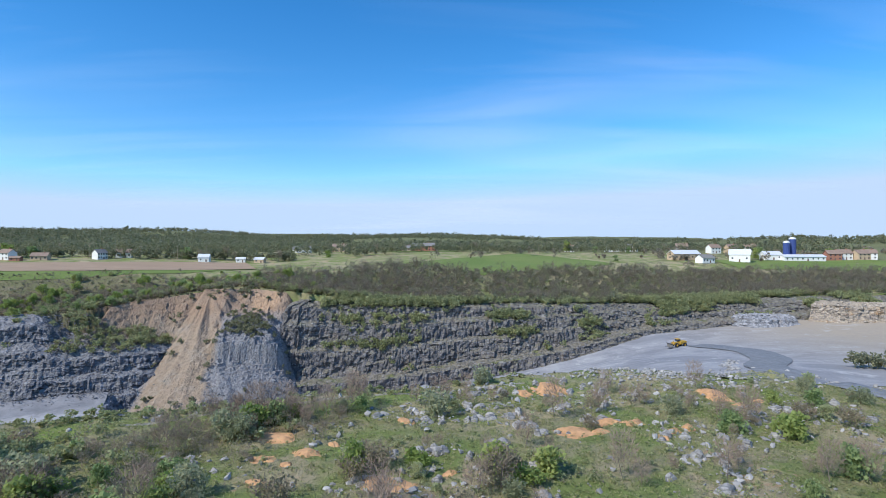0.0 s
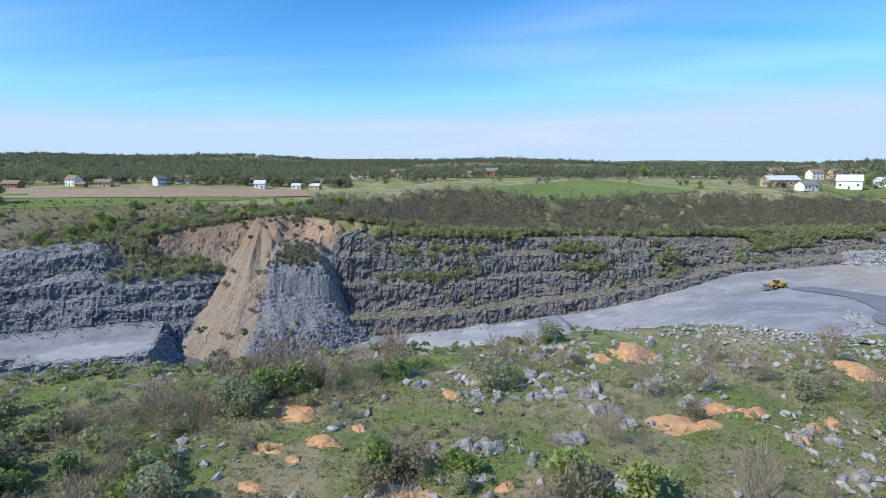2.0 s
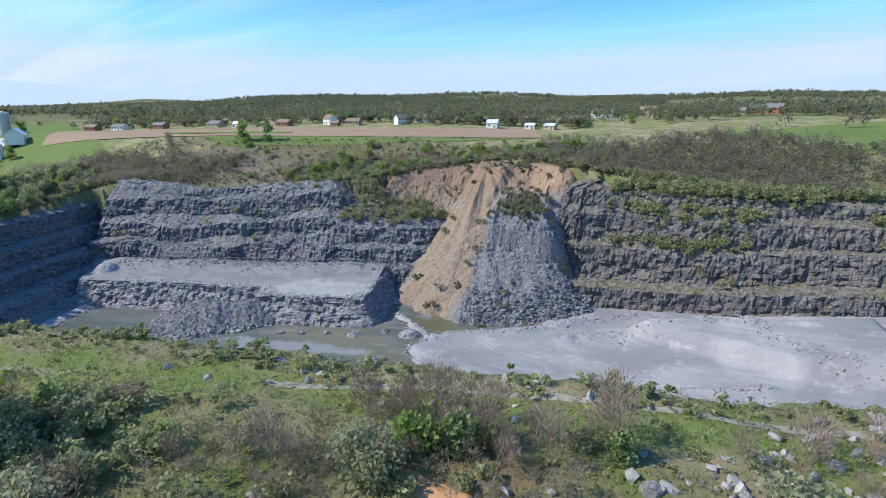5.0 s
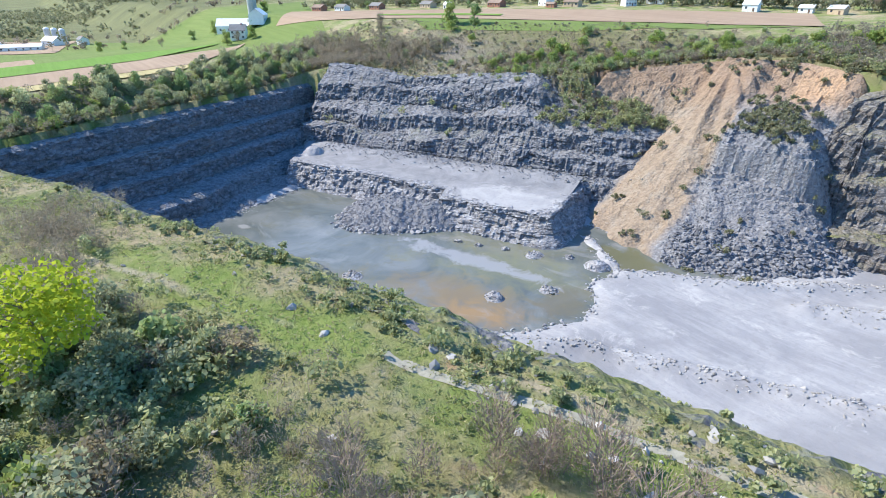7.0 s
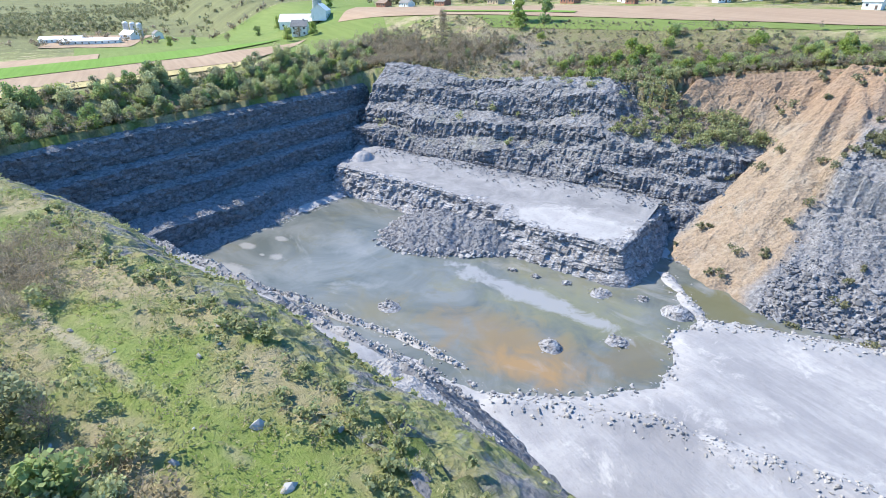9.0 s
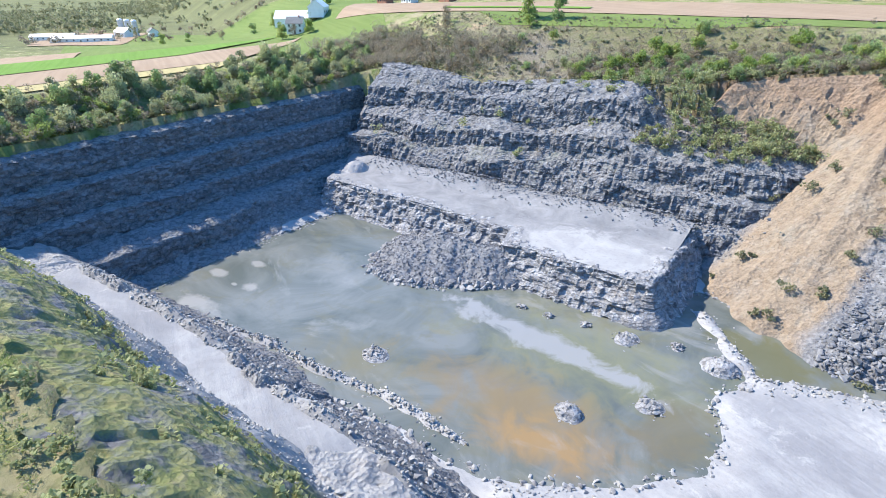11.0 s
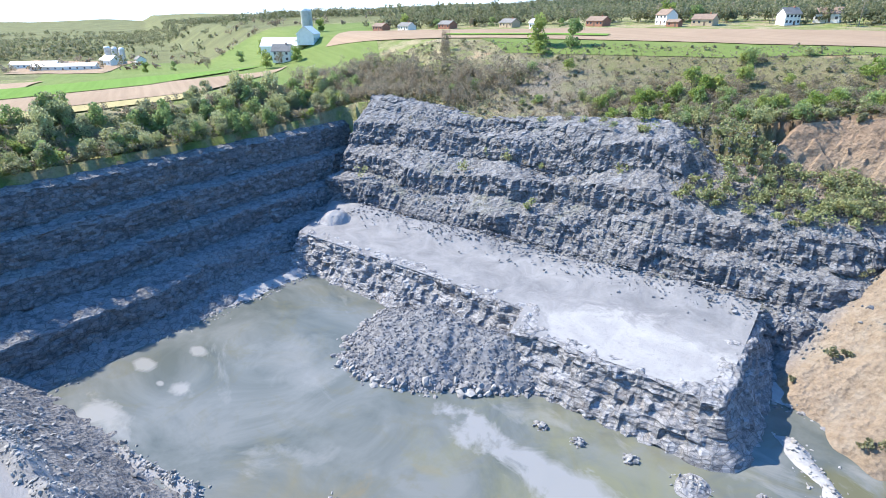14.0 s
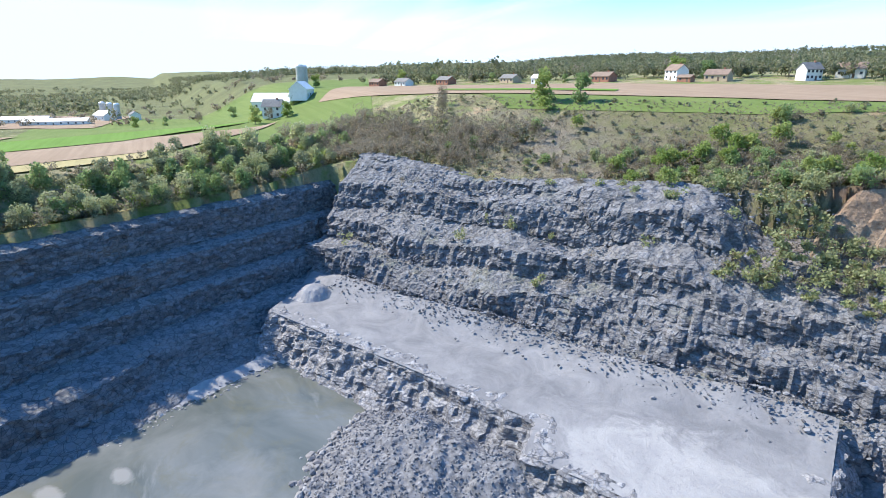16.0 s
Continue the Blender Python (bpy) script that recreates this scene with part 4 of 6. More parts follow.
def limbs(h, r, rng, n=7, base=0.12, start=0.15):
    """tapered trunk and limbs, three-sided"""
    V, F = [], []

    def rod(p, q, a, b):
        d = (q - p) / (np.linalg.norm(q - p) + 1e-9)
        e = np.cross(d, (0.3, 0.9, 0.2))
        e /= np.linalg.norm(e)
        g = np.cross(d, e)
        i = len(V)
        for c, w in ((p, a), (q, b)):
            for k in range(3):
                t = k * 2.094
                V.append(c + w * (math.cos(t) * e + math.sin(t) * g))
        for k in range(3):
            F.append((i + k, i + (k + 1) % 3, i + 3 + (k + 1) % 3, i + 3 + k))
    top = np.array((rng.normal() * 0.06 * h, rng.normal() * 0.06 * h, h * 0.8))
    mid = top * 0.5 + np.array((rng.normal(), rng.normal(), 0)) * 0.04 * h
    z0 = np.array((0, 0, -0.3))
    rod(z0, mid, base, base * 0.65)
    rod(mid, top, base * 0.65, base * 0.2)
    for _ in range(n):
        t = start + (0.9 - start) * rng.random()
        p = z0 + (mid - z0) * min(1, 2 * t) if t < 0.5 else mid + (top - mid) * (2 * t - 1)
        a = rng.random() * 6.283
        l = r * (0.6 + 0.5 * rng.random()) * (1.1 - 0.5 * t)
        q = p + np.array((math.cos(a) * l, math.sin(a) * l, l * (0.5 + 0.7 * rng.random())))
        rod(p, q, base * 0.4, base * 0.1)
    return np.array(V), np.array(F)


def twigs(n, h, r, rng, width=0.05):
    """thin upward twigs of a leafless crown"""
    a, t = rng.random(n) * 6.283, 0.3 + 0.65 * rng.random(n)
    rad = r * np.sqrt(rng.random(n)) * np.sqrt(np.clip(1.2 - (2 * t - 1.1) ** 2, 0.1, 1)) * 0.85
    p = np.stack([np.cos(a) * rad, np.sin(a) * rad, t * h], -1)
    d = np.stack([np.cos(a) * 0.5, np.sin(a) * 0.5, 0.5 + rng.random(n)], -1) + rng.normal(size=(n, 3)) * 0.35
    d /= np.linalg.norm(d, axis=1)[:, None]
    q = p + d * (0.12 * h * (0.5 + rng.random(n)))[:, None]
    w = np.cross(d, rng.normal(size=(n, 3)))
    w = w / np.linalg.norm(w, axis=1)[:, None] * width
    return np.stack([p - w, p + w, q + w * 0.4, q - w * 0.4], 1).reshape(-1, 3), np.arange(4 * n).reshape(-1, 4)


def plant(name, h, r, leaf, label, category, seed, n=320, size=0.34, bare=0, group="", base=0.06, lobes=8, low=0.18, stem="stem"):
    """one plant with stem and crown, at the origin; copied by scatter()"""
    rng = np.random.default_rng(seed)
    root = empty(name, Matrix.Translation((0, 0, -500)))
    v, f = limbs(h, r, rng, 8 if bare else 5, base)
    mesh_from(stem, v, f, M_BARK, parent=root)
    if bare:
        v, f = twigs(int(bare * 2.2), h, r, rng, 0.013 * h ** 0.3)
        tagged(mesh_from("bare_crown", v, f, M_TWIG, parent=root), kind="stuff")
    if n:
        v, f = quads(crown_points(int(n * 2.6), h, r, rng, lobes + 4, low), size * 0.64, rng)
        mesh_from("crown", v, f, leaf, parent=root)
    return tagged(root, label, category, group)


def place_copies(protos, spots, low=0.7, high=1.3, zfun=plateau, sink=0.1):
    used = set()
    for i, (x, y) in enumerate(spots):
        k = int(RNG.integers(0, len(protos)))
        s = low + (high - low) * RNG.random()
        m = pose(x, y, float(zfun(np.array([x]), np.array([y]))[0]) - sink, 0, 0, RNG.random() * 360) @ Matrix.Diagonal((s * (0.85 + 0.3 * RNG.random()), s, s * (0.85 + 0.3 * RNG.random()), 1))
        if k in used:
            copy_thing(protos[k], m)
        else:
            protos[k].matrix_basis = m
            used.add(k)
    for k, p in enumerate(protos):
        if k not in used:
            x, y = spots[0]
            p.matrix_basis = pose(x + 1.5, y + 1, float(zfun(np.array([x + 1.5]), np.array([y + 1]))[0]) - sink)


def spread(n, x0, x1, y0, y1, keep, seed):
    rng = np.random.default_rng(seed)
    out = []
    for _ in range(60):
        x, y = x0 + (x1 - x0) * rng.random(4 * n), y0 + (y1 - y0) * rng.random(4 * n)
        k = keep(x, y) > rng.random(4 * n)
        out += list(zip(x[k], y[k]))
        if len(out) >= n:
            break
    return out[:n]


def wood(name, spots, material, label, category, seed, h=(4, 8), spread_r=0.32, leaves=60, size=0.6, zfun=plateau, trunk=True, lift=0.0, long=1.0):
    """many plants that nobody could count, joined"""
    rng = np.random.default_rng(seed)
    p = np.array(spots)
    n = len(p)
    z = zfun(p[:, 0], p[:, 1]) + lift
    H = h[0] + (h[1] - h[0]) * rng.random(n)
    u = rng.normal(size=(n, leaves, 3))
    u /= np.linalg.norm(u, axis=2)[..., None]
    lob = rng.normal(size=(n, 5, 3)) * np.array((0.5, 0.5, 0.32))
    k = rng.integers(0, 5, (n, leaves))
    c = np.take_along_axis(lob, k[..., None], 1) + u * (0.25 + 0.35 * rng.random((n, leaves)))[..., None]
    c = c * np.stack([H * spread_r, H * spread_r, H * 0.42], -1)[:, None] + np.stack([p[:, 0], p[:, 1], z + H * 0.55], -1)[:, None]
    v, f = quads(c.reshape(-1, 3), size, rng, 0.0, long)
    if trunk:
        a = rng.random(n) * 3.14
        w = np.stack([np.cos(a), np.sin(a), a * 0], -1) * (0.018 * H)[:, None]
        b0 = np.stack([p[:, 0], p[:, 1], z - 0.5], -1)
        b1 = b0 + np.stack([rng.normal(size=n) * 0.3, rng.normal(size=n) * 0.3, H * 0.75], -1)
        tv = np.stack([b0 - w, b0 + w, b1 + w * 0.3, b1 - w * 0.3], 1).reshape(-1, 3)
        f = np.concatenate([f, np.arange(4 * n).reshape(-1, 4) + len(v)])
        v = np.concatenate([v, tv])
    return tagged(mesh_from(name, v, f, material), label, category, kind="stuff")


def off_pit(x, y, d=1.0):
    dd, _ = seg_dist(x, y, RIM, True)
    return (~inside(x, y, RIM)) & (dd > d)


# scrub on the near rim
BUSH = [plant("bush", 2.6, 1.7, L_OLIVE, "rounded olive-green bush on the rough grass", "bush", 11, group="bushes on the near rim"),
        plant("bush", 2.2, 1.5, L_FRESH, "fresh green bush on the rough grass", "bush", 12, 300, group="bushes on the near rim"),
        plant("bush", 3.2, 2.1, L_PALE, "pale silvery-green bush on the rough grass", "bush", 13, 420, group="bushes on the near rim"),
        plant("bush", 2.0, 1.4, L_DARK, "dark green dense bush on the rough grass", "bush", 14, 320, group="bushes on the near rim"),
        plant("bush", 2.4, 1.6, L_BUD, "brownish budding bush on the rough grass", "bush", 15, 200, 0.26, bare=90, group="bushes on the near rim")]


def lane(x, y):
    """0 on the grassy lane along the rim and beyond it"""
    return ss((np.interp(x, [-120, -90, -74.5, -57, -41.5, -25, -14, 0, 20], [58, 76.5, 85, 93, 99, 107, 112, 124, 140]) - 3.5 - y) / 3)


def scrub(x, y):
    thick = ss((-22 - x) / 20) * ss((85 - y + (x + 50) * 0.2) / 8) * ss((x + 105) / 15)
    clump = ss((vnoise(x / 11, y / 11, seed=41) - 0.42) / 0.25)
    return np.where(off_pit(x, y, 3), 0.16 + 0.84 * thick, 0) * (0.12 + 0.88 * clump) * (0.06 + 0.94 * lane(x, y))


place_copies(BUSH, spread(285, -140, 95, 18, 122, scrub, 1), 0.55, 1.45)
wood("thick_scrub", spread(330, -140, 10, 18, 100, lambda x, y: scrub(x, y) * ss((-18 - x) / 15), 29), S_GREEN, "dense green thicket over the near rim", "scrub", 30, (1.4, 3.4), 0.5, 120, 0.34, trunk=False)
wood("brown_scrub", spread(420, -120, 20, 30, 112, lambda x, y: np.where(off_pit(x, y, 3), ss((-5 - x) / 20) * ss((vnoise(x / 10, y / 10, seed=46) - 0.4) / 0.2), 0) * lane(x, y), 33), S_WOOD, "leafless grey-brown thicket over the near rim", "scrub", 34, (1.5, 3.6), 0.42, 90, 0.4, long=0.16)
SAP = [plant("sapling", 4.2, 1.3, L_BUD, "leafless grey sapling with first buds", "tree", 21, 60, 0.2, bare=160, group="saplings on the near rim", base=0.05),
       plant("sapling", 5.2, 1.6, L_BUD, "leafless grey sapling with first buds", "tree", 22, 40, 0.2, bare=220, group="saplings on the near rim", base=0.06)]


def sap_keep(x, y):
    g = ss((y - 78) / 10) * ss((-10 - x) / 20) * ss((x + 62) / 10)
    return np.where(off_pit(x, y, 4), 0.12 + 0.88 * g, 0) * ss((vnoise(x / 9, y / 9, seed=43) - 0.35) / 0.2) * lane(x, y)


place_copies(SAP, spread(210, -130, 60, 25, 116, sap_keep, 2), 0.6, 1.2)
wood("bare_thicket", [tuple(q) for q in np.random.default_rng(48).normal(size=(110, 2)) * np.array((7.0, 3.4)) + np.array((-111, 69))], S_WOOD, "leafless pinkish-brown thicket on the near rim", "thicket", 49, (2.5, 5), 0.4, 160, 0.4, long=0.12)
_, _edge = resample([q for q in RIM_S if -140 <= q[0] <= 30], 0.5)
_er = np.random.default_rng(50)
_ep = _edge[_er.integers(0, len(_edge), 130)] + _er.normal(size=(130, 2)) * 1.8 + np.array((0.8, -3.0))
wood("edge_bushes", [tuple(q) for q in _ep[:55]], S_GREEN, "olive bushes along the very edge of the near rim", "scrub", 51, (0.7, 2.0), 0.5, 120, 0.28, trunk=False)
wood("edge_weeds", [tuple(q) for q in _ep[55:]], S_GREEN, "green weeds along the very edge of the near rim", "scrub", 52, (0.6, 1.6), 0.55, 80, 0.26, trunk=False)
wood("road_scrub", [tuple(q) for q in _er.normal(size=(16, 2)) * np.array((4.5, 3.0)) + np.array((126, 156))], S_OLIVE, "pale olive bushes beside the haul road's bend", "scrub", 53, (2.5, 6), 0.42, 150, 0.45, zfun=lambda x, y: np.where(inside(x, y, RIM), floor_z(x, y), plateau(x, y)))
lime = plant("lime_green_tree", 9, 3.6, L_LIME, "tall tree in bright lime-green spring leaf on the rim", "tree", 31, 900, 0.42, base=0.13, lobes=14, low=0.3, stem="trunk")
place_copies([lime], [(-69, 67)], 1.4, 1.4)
low_scrub = spread(2600, -150, 120, 5, 124, lambda x, y: np.where(off_pit(x, y, 1.5), 0.15 + 0.85 * ss((vnoise(x / 7, y / 7, seed=45) - 0.4) / 0.3), 0), 3)
wood("low_scrub", low_scrub[:1500], S_GREEN, "low green weeds and brambles over the near rim", "scrub", 5, (0.5, 1.4), 0.62, 34, 0.22, trunk=False)
wood("dry_scrub", low_scrub[1500:], S_WOOD, "dry brown weeds and stalks over the near rim", "scrub", 6, (0.4, 1.2), 0.62, 30, 0.18, trunk=False, long=0.35)
tuft = spread(26000, -150, 110, 10, 122, lambda x, y: np.where(off_pit(x, y, 0.5), 0.4 + 0.6 * vnoise(x / 5, y / 5, seed=47), 0), 4)
wood("grass", tuft, S_GRASS, "rough spring grass tufts over the near rim", "grass", 7, (0.3, 0.75), 0.9, 7, 0.3, trunk=False, long=0.35)

# hillside above the north face
HILL = [plant("shrub", 3.0, 2.0, L_OLIVE, "olive shrub on the slope above the quarry face", "bush", 51, 260, 0.4, group="shrubs above the face"),
        plant("shrub", 2.6, 1.8, L_DARK, "dark green shrub on the slope above the quarry face", "bush", 52, 260, 0.4, group="shrubs above the face"),
        plant("shrub", 3.2, 1.6, L_FRESH, "yellow-green shrub on the slope above the quarry face", "bush", 53, 240, 0.36, group="shrubs above the face"),
        plant("shrub", 3.4, 2.0, L_BUD, "brown budding shrub on the slope above the quarry face", "bush", 54, 160, 0.3, bare=120, group="shrubs above the face")]


def hill_keep(x, y):
    d = y - yrim(x)
    band = np.exp(-((d - np.interp(x, [-225, -190, -150], [26, 22, 12])) / np.interp(x, [-225, -150], [9, 13])) ** 2) * ss((x + 226) / 20)
    top = 1.6 * np.exp(-((x + 118) / 30) ** 2) * ss((d + 3) / 6) * ss((26 - d) / 10)
    return np.where(off_pit(x, y, 1), np.clip(band + top + 0.04 * ss((60 - d) / 10), 0, 1), 0)


wood("hill_scrub", spread(900, -262, -60, 195, 312, hill_keep, 35), S_WOOD, "grey-brown thicket on the slope above the quarry face", "scrub", 36, (1.6, 4), 0.45, 90, 0.42, long=0.4)
place_copies(HILL, spread(290, -262, -60, 195, 312, hill_keep, 8), 0.6, 1.35)


def bare_keep(x, y):
    d = y - yrim(x)
    return np.where(off_pit(x, y, 1), ss((-232 - x) / 22) * ss((d - 1) / 6) * ss((44 - d) / 16) * ss((x + 345) / 30), 0)


bw = spread(900, -350, -215, 150, 260, bare_keep, 9)
wood("bare_thicket", bw[:620], S_WOOD, "thicket of leafless grey-brown saplings above the pit corner", "thicket", 10, (3.5, 7), 0.34, 120, 0.45, long=0.4)
wood("green_thicket", bw[620:], S_OLIVE, "green undergrowth in the thicket above the pit corner", "thicket", 11, (1.5, 3.5), 0.5, 70, 0.45)

# slope above the west face


def west_keep(x, y):
    dw = -173 - (W_N[0] * x + W_N[1] * y)
    return np.where(off_pit(x, y, 0.3), ss((dw + 5) / 2) * ss((27 - dw) / 6), 0)


WESTP = [plant("rim_tree", 4.6, 2.3, L_OLIVE, "bushy olive-green tree on the rim of the shaded face", "tree", 61, 380, 0.42, group="trees on the west rim", base=0.09, stem="trunk"),
         plant("rim_tree", 4.0, 2.2, L_DARK, "dark green bushy tree on the rim of the shaded face", "tree", 62, 380, 0.42, group="trees on the west rim", base=0.09, stem="trunk"),
         plant("rim_tree", 4.8, 2.2, L_PALE, "grey-green bushy tree on the rim of the shaded face", "tree", 63, 330, 0.4, group="trees on the west rim", base=0.09, stem="trunk"),
         plant("rim_tree", 3.2, 1.8, L_FRESH, "bright green young tree on the rim of the shaded face", "tree", 64, 300, 0.36, group="trees on the west rim", base=0.07, stem="trunk")]
place_copies(WESTP, spread(290, -320, -190, 10, 195, west_keep, 12), 0.75, 1.5)
_ws = spread(900, -320, -190, 10, 195, west_keep, 13)
wood("rim_scrub", _ws[:520], S_OLIVE, "green undergrowth along the west rim", "scrub", 14, (1.2, 3.6), 0.55, 90, 0.42, trunk=False)
wood("rim_thicket", _ws[520:], S_WOOD, "grey-brown budding thicket along the west rim", "thicket", 15, (2, 4.6), 0.4, 100, 0.4, long=0.5)

# woods along the east face and beyond


def east_keep(x, y):
    d = y - yrim(x)
    w = np.interp(x, [-80, -30, 20, 110, 330], [30, 75, 62, 80, 70])
    return np.where(off_pit(x, y, 0.5), ss((x + 92) / 22) * ss((d + 1) / 3) * ss((w - d) / 14), 0)


ew = spread(3300, -95, 420, 255, 440, east_keep, 15)
wood("leafless_wood", ew[:1700], S_BELT, "belt of grey-brown leafless trees above the overgrown face", "wood", 16, (4.5, 9.5), 0.4, 120, 0.5, long=0.5)
wood("green_wood", ew[1700:], S_OLIVE, "green young trees among the leafless belt", "wood", 17, (2.5, 6), 0.42, 80, 0.55)


def wall_z(x, y):
    d, par = seg_dist(x, y, FOOT_E)
    zf = floor_z(x, y * 0 + np.interp(x, [q[0] for q in FOOT_E], [q[1] for q in FOOT_E]) - 4)
    zc = np.interp(x, [-70, -20, 60, 110, 200], [42, 41, 39.5, 38.5, 40])
    b = zf + np.interp(x, [-60, 30, 110], [9, 7, 3])
    return np.where(d < 9, b, b + (zc - b) * np.interp(d, [9.5, 11, 13.5, 15, 17.5, 19.2, 24], [0.06, 0.36, 0.43, 0.72, 0.8, 0.98, 1.03]))


def face_keep(x, y):
    d, _ = seg_dist(x, y, FOOT_E)
    above = y > np.interp(x, [q[0] for q in FOOT_E], [q[1] for q in FOOT_E])
    ledge = np.exp(-((d - 6) / 2.0) ** 2) * 0.2 + np.exp(-((d - 12.3) / 1.6) ** 2) + 1.2 * np.exp(-((d - 16.5) / 1.8) ** 2) + 1.5 * ss((d - 18) / 2) * ss((27 - d) / 2)
    cl = ss((vnoise(x / 16, y / 7, seed=49) - 0.42) / 0.12)
    return np.where(above, ledge * cl * (0.35 + 0.65 * ss((x - 10) / 40)), 0)


wood("ledge_scrub", spread(1700, -60, 260, 248, 335, face_keep, 18), S_GREEN, "green bushes growing on the ledges of the overgrown face", "scrub", 19, (1.8, 5.4), 0.48, 110, 0.5, zfun=wall_z, trunk=False)


def north_z(x, y):
    d, _ = seg_dist(x, y, NORTH)
    zc = np.interp(x, [-250, -215, -186, -165, -118], [40, 36, 39, 40, 42])
    z = 8 + (np.interp(d, [0, 2.5, 4.2, 10, 11.6, 17.5, 19.6, 25, 27.5], [8.5, 9.8, 15, 17.6, 22.6, 25.6, 31.5, 34.2, 36]) - 8) * (zc - 8) / 28
    return z + (np.interp(d, [0, 2.5, 4.2, 8, 9.5, 13, 18, 24, 29], [8.5, 9.8, 15, 17, 22.5, 24.5, 26.5, 29, 31]) - z) * ss((x + 166) / 14)


def north_ledge(x, y):
    d, _ = seg_dist(x, y, NORTH)
    ok = inside(x, y, RIM) & (y > np.interp(x, [q[0] for q in NORTH[:5]], [q[1] for q in NORTH[:5]]))
    right = ss((x + 172) / 16) * ss((d - 11) / 4) * ss((31 - d) / 3)
    return np.where(ok & (d < 31), 0.75 * right + 0.05 * np.exp(-((d - 16) / 3) ** 2) + 0.04 * np.exp(-((d - 8) / 2.5) ** 2) + 0.10 * ss((d - 22) / 4) * ss((x + 222) / 30), 0)


nl = spread(300, -250, -120, 165, 262, north_ledge, 20)
wood("ledge_scrub", nl[:190], S_GREEN, "yellow-green bushes on the ledges of the sunlit face", "scrub", 21, (1.6, 4.8), 0.45, 110, 0.42, zfun=north_z, trunk=False)
wood("ledge_thicket", nl[190:], S_WOOD, "leafless saplings on the ledges of the sunlit face", "thicket", 22, (2, 4.5), 0.35, 60, 0.35, zfun=north_z, long=0.4)


def slide_z(x, y):
    return slide_full(x, y)


sl = spread(190, -150, -70, 205, 275, lambda x, y: np.exp(-(((x + 92) / 10) ** 2 + ((y - 253) / 7) ** 2)) + 0.02 + 0.25 * ss((y - 268) / 4), 23)
wood("slide_scrub", sl, S_OLIVE, "dark green shrubs on the head of the landslide", "scrub", 24, (1.0, 3.6), 0.5, 110, 0.42, zfun=slide_z, trunk=False)

# far woods on the hills


def far_keep(x, y):
    r = np.hypot(x + 60, y - 150)
    az = np.degrees(np.arctan2(-x, y))
    right = (x > 60) & (r < 900)
    m = ss((r - np.where(az < 60, 440, 560)) / 160) * ss((2600 - r) / 500) * (az > -55) * (az < 112)
    open_ = ss((vnoise(x / 170, y / 170, seed=51) - np.where(az > 62, 0.4, np.where(az < -5, 0.5, 0.22))) / 0.1)
    return m * np.where(right, 0.6, 1) * (0.06 + 0.94 * open_) * np.clip(700 / (r + 1), 0, 1)


fw = spread(13500, -2500, 2000, -300, 2600, far_keep, 25)
mid = spread(2600, -520, 420, 290, 800, lambda x, y: ss((y - np.interp(x, [-520, -450, -250, -100, 0, 150, 400], [285, 315, 405, 415, 445, 505, 525])) / 12) * ss((vnoise(x / 60, y / 60, seed=55) - 0.3) / 0.15), 37)
wood("mid_wood", mid, S_FAR, "woods in early leaf beyond the ploughed field", "wood", 38, (6, 12), 0.42, 50, 1.2, long=0.7)
wood("far_wood", fw, S_FAR, "woods in early leaf covering the far hills", "wood", 26, (9, 16), 0.42, 30, 2.4, long=0.8)


def hedge(x, y):
    r = np.hypot(x + 60, y - 150)
    az = np.degrees(np.arctan2(-x, y))
    line = np.abs(vnoise(x / 120, y / 120, seed=53) - 0.5) < 0.02
    return np.where(line & (r > 260) & (r < 900) & (az > -55) & (az < 112) & (y > -100) & ~((x < -80) & (y < 375) & (y > 270)) & ~((x < -290) & (y < 260) & (x > -620)), 1.0, 0.0)


wood("hedgerow", spread(500, -900, 800, -100, 1000, hedge, 27), S_WOOD, "hedgerow trees between far fields", "hedge", 28, (4, 9), 0.4, 60, 1.0)
YARD = [plant("yard_tree", 8, 3.2, L_FRESH, "green tree in early leaf beside the farm houses", "tree", 71, 420, 0.7, group="yard trees", base=0.18, stem="trunk"),
        plant("yard_tree", 9, 3.0, L_BUD, "budding grey-brown tree beside the farm houses", "tree", 72, 200, 0.5, bare=300, group="yard trees", base=0.2, stem="trunk"),
        plant("yard_tree", 7, 2.6, L_DARK, "dark evergreen tree beside the farm houses", "tree", 73, 420, 0.6, group="yard trees", base=0.18, low=0.1, stem="trunk")]
yard = [(-404, 186), (-400, 178), (-398, 194), (-425, 204), (-283, 348), (-270, 352), (-318, 312), (-360, 308), (-368, 302), (-395, 280), (-440, 262), (-330, 306), (-420, 270),
        (-240, 372), (-150, 385), (-172, 380), (-176, 388), (-183, 384), (-190, 390), (-158, 390), (-120, 392), (-248, 385), (-470, 190), (-500, 180), (-520, 160), (-470, 230), (-375, 292),
        (-560, 120), (-575, 140), (-250, 262), (-262, 255), (-295, 232), (-282, 225), (210, 455), (262, 450), (310, 470), (330, 475), (345, 480), (360, 475), (380, 480), (280, 475), (-35, 580), (-5, 590),
        (120, 520), (150, 530), (30, 500), (-60, 480), (-90, 420), (135, 420), (180, 520), (230, 560), (118, 128)]
place_copies(YARD, yard, 0.6, 1.2)

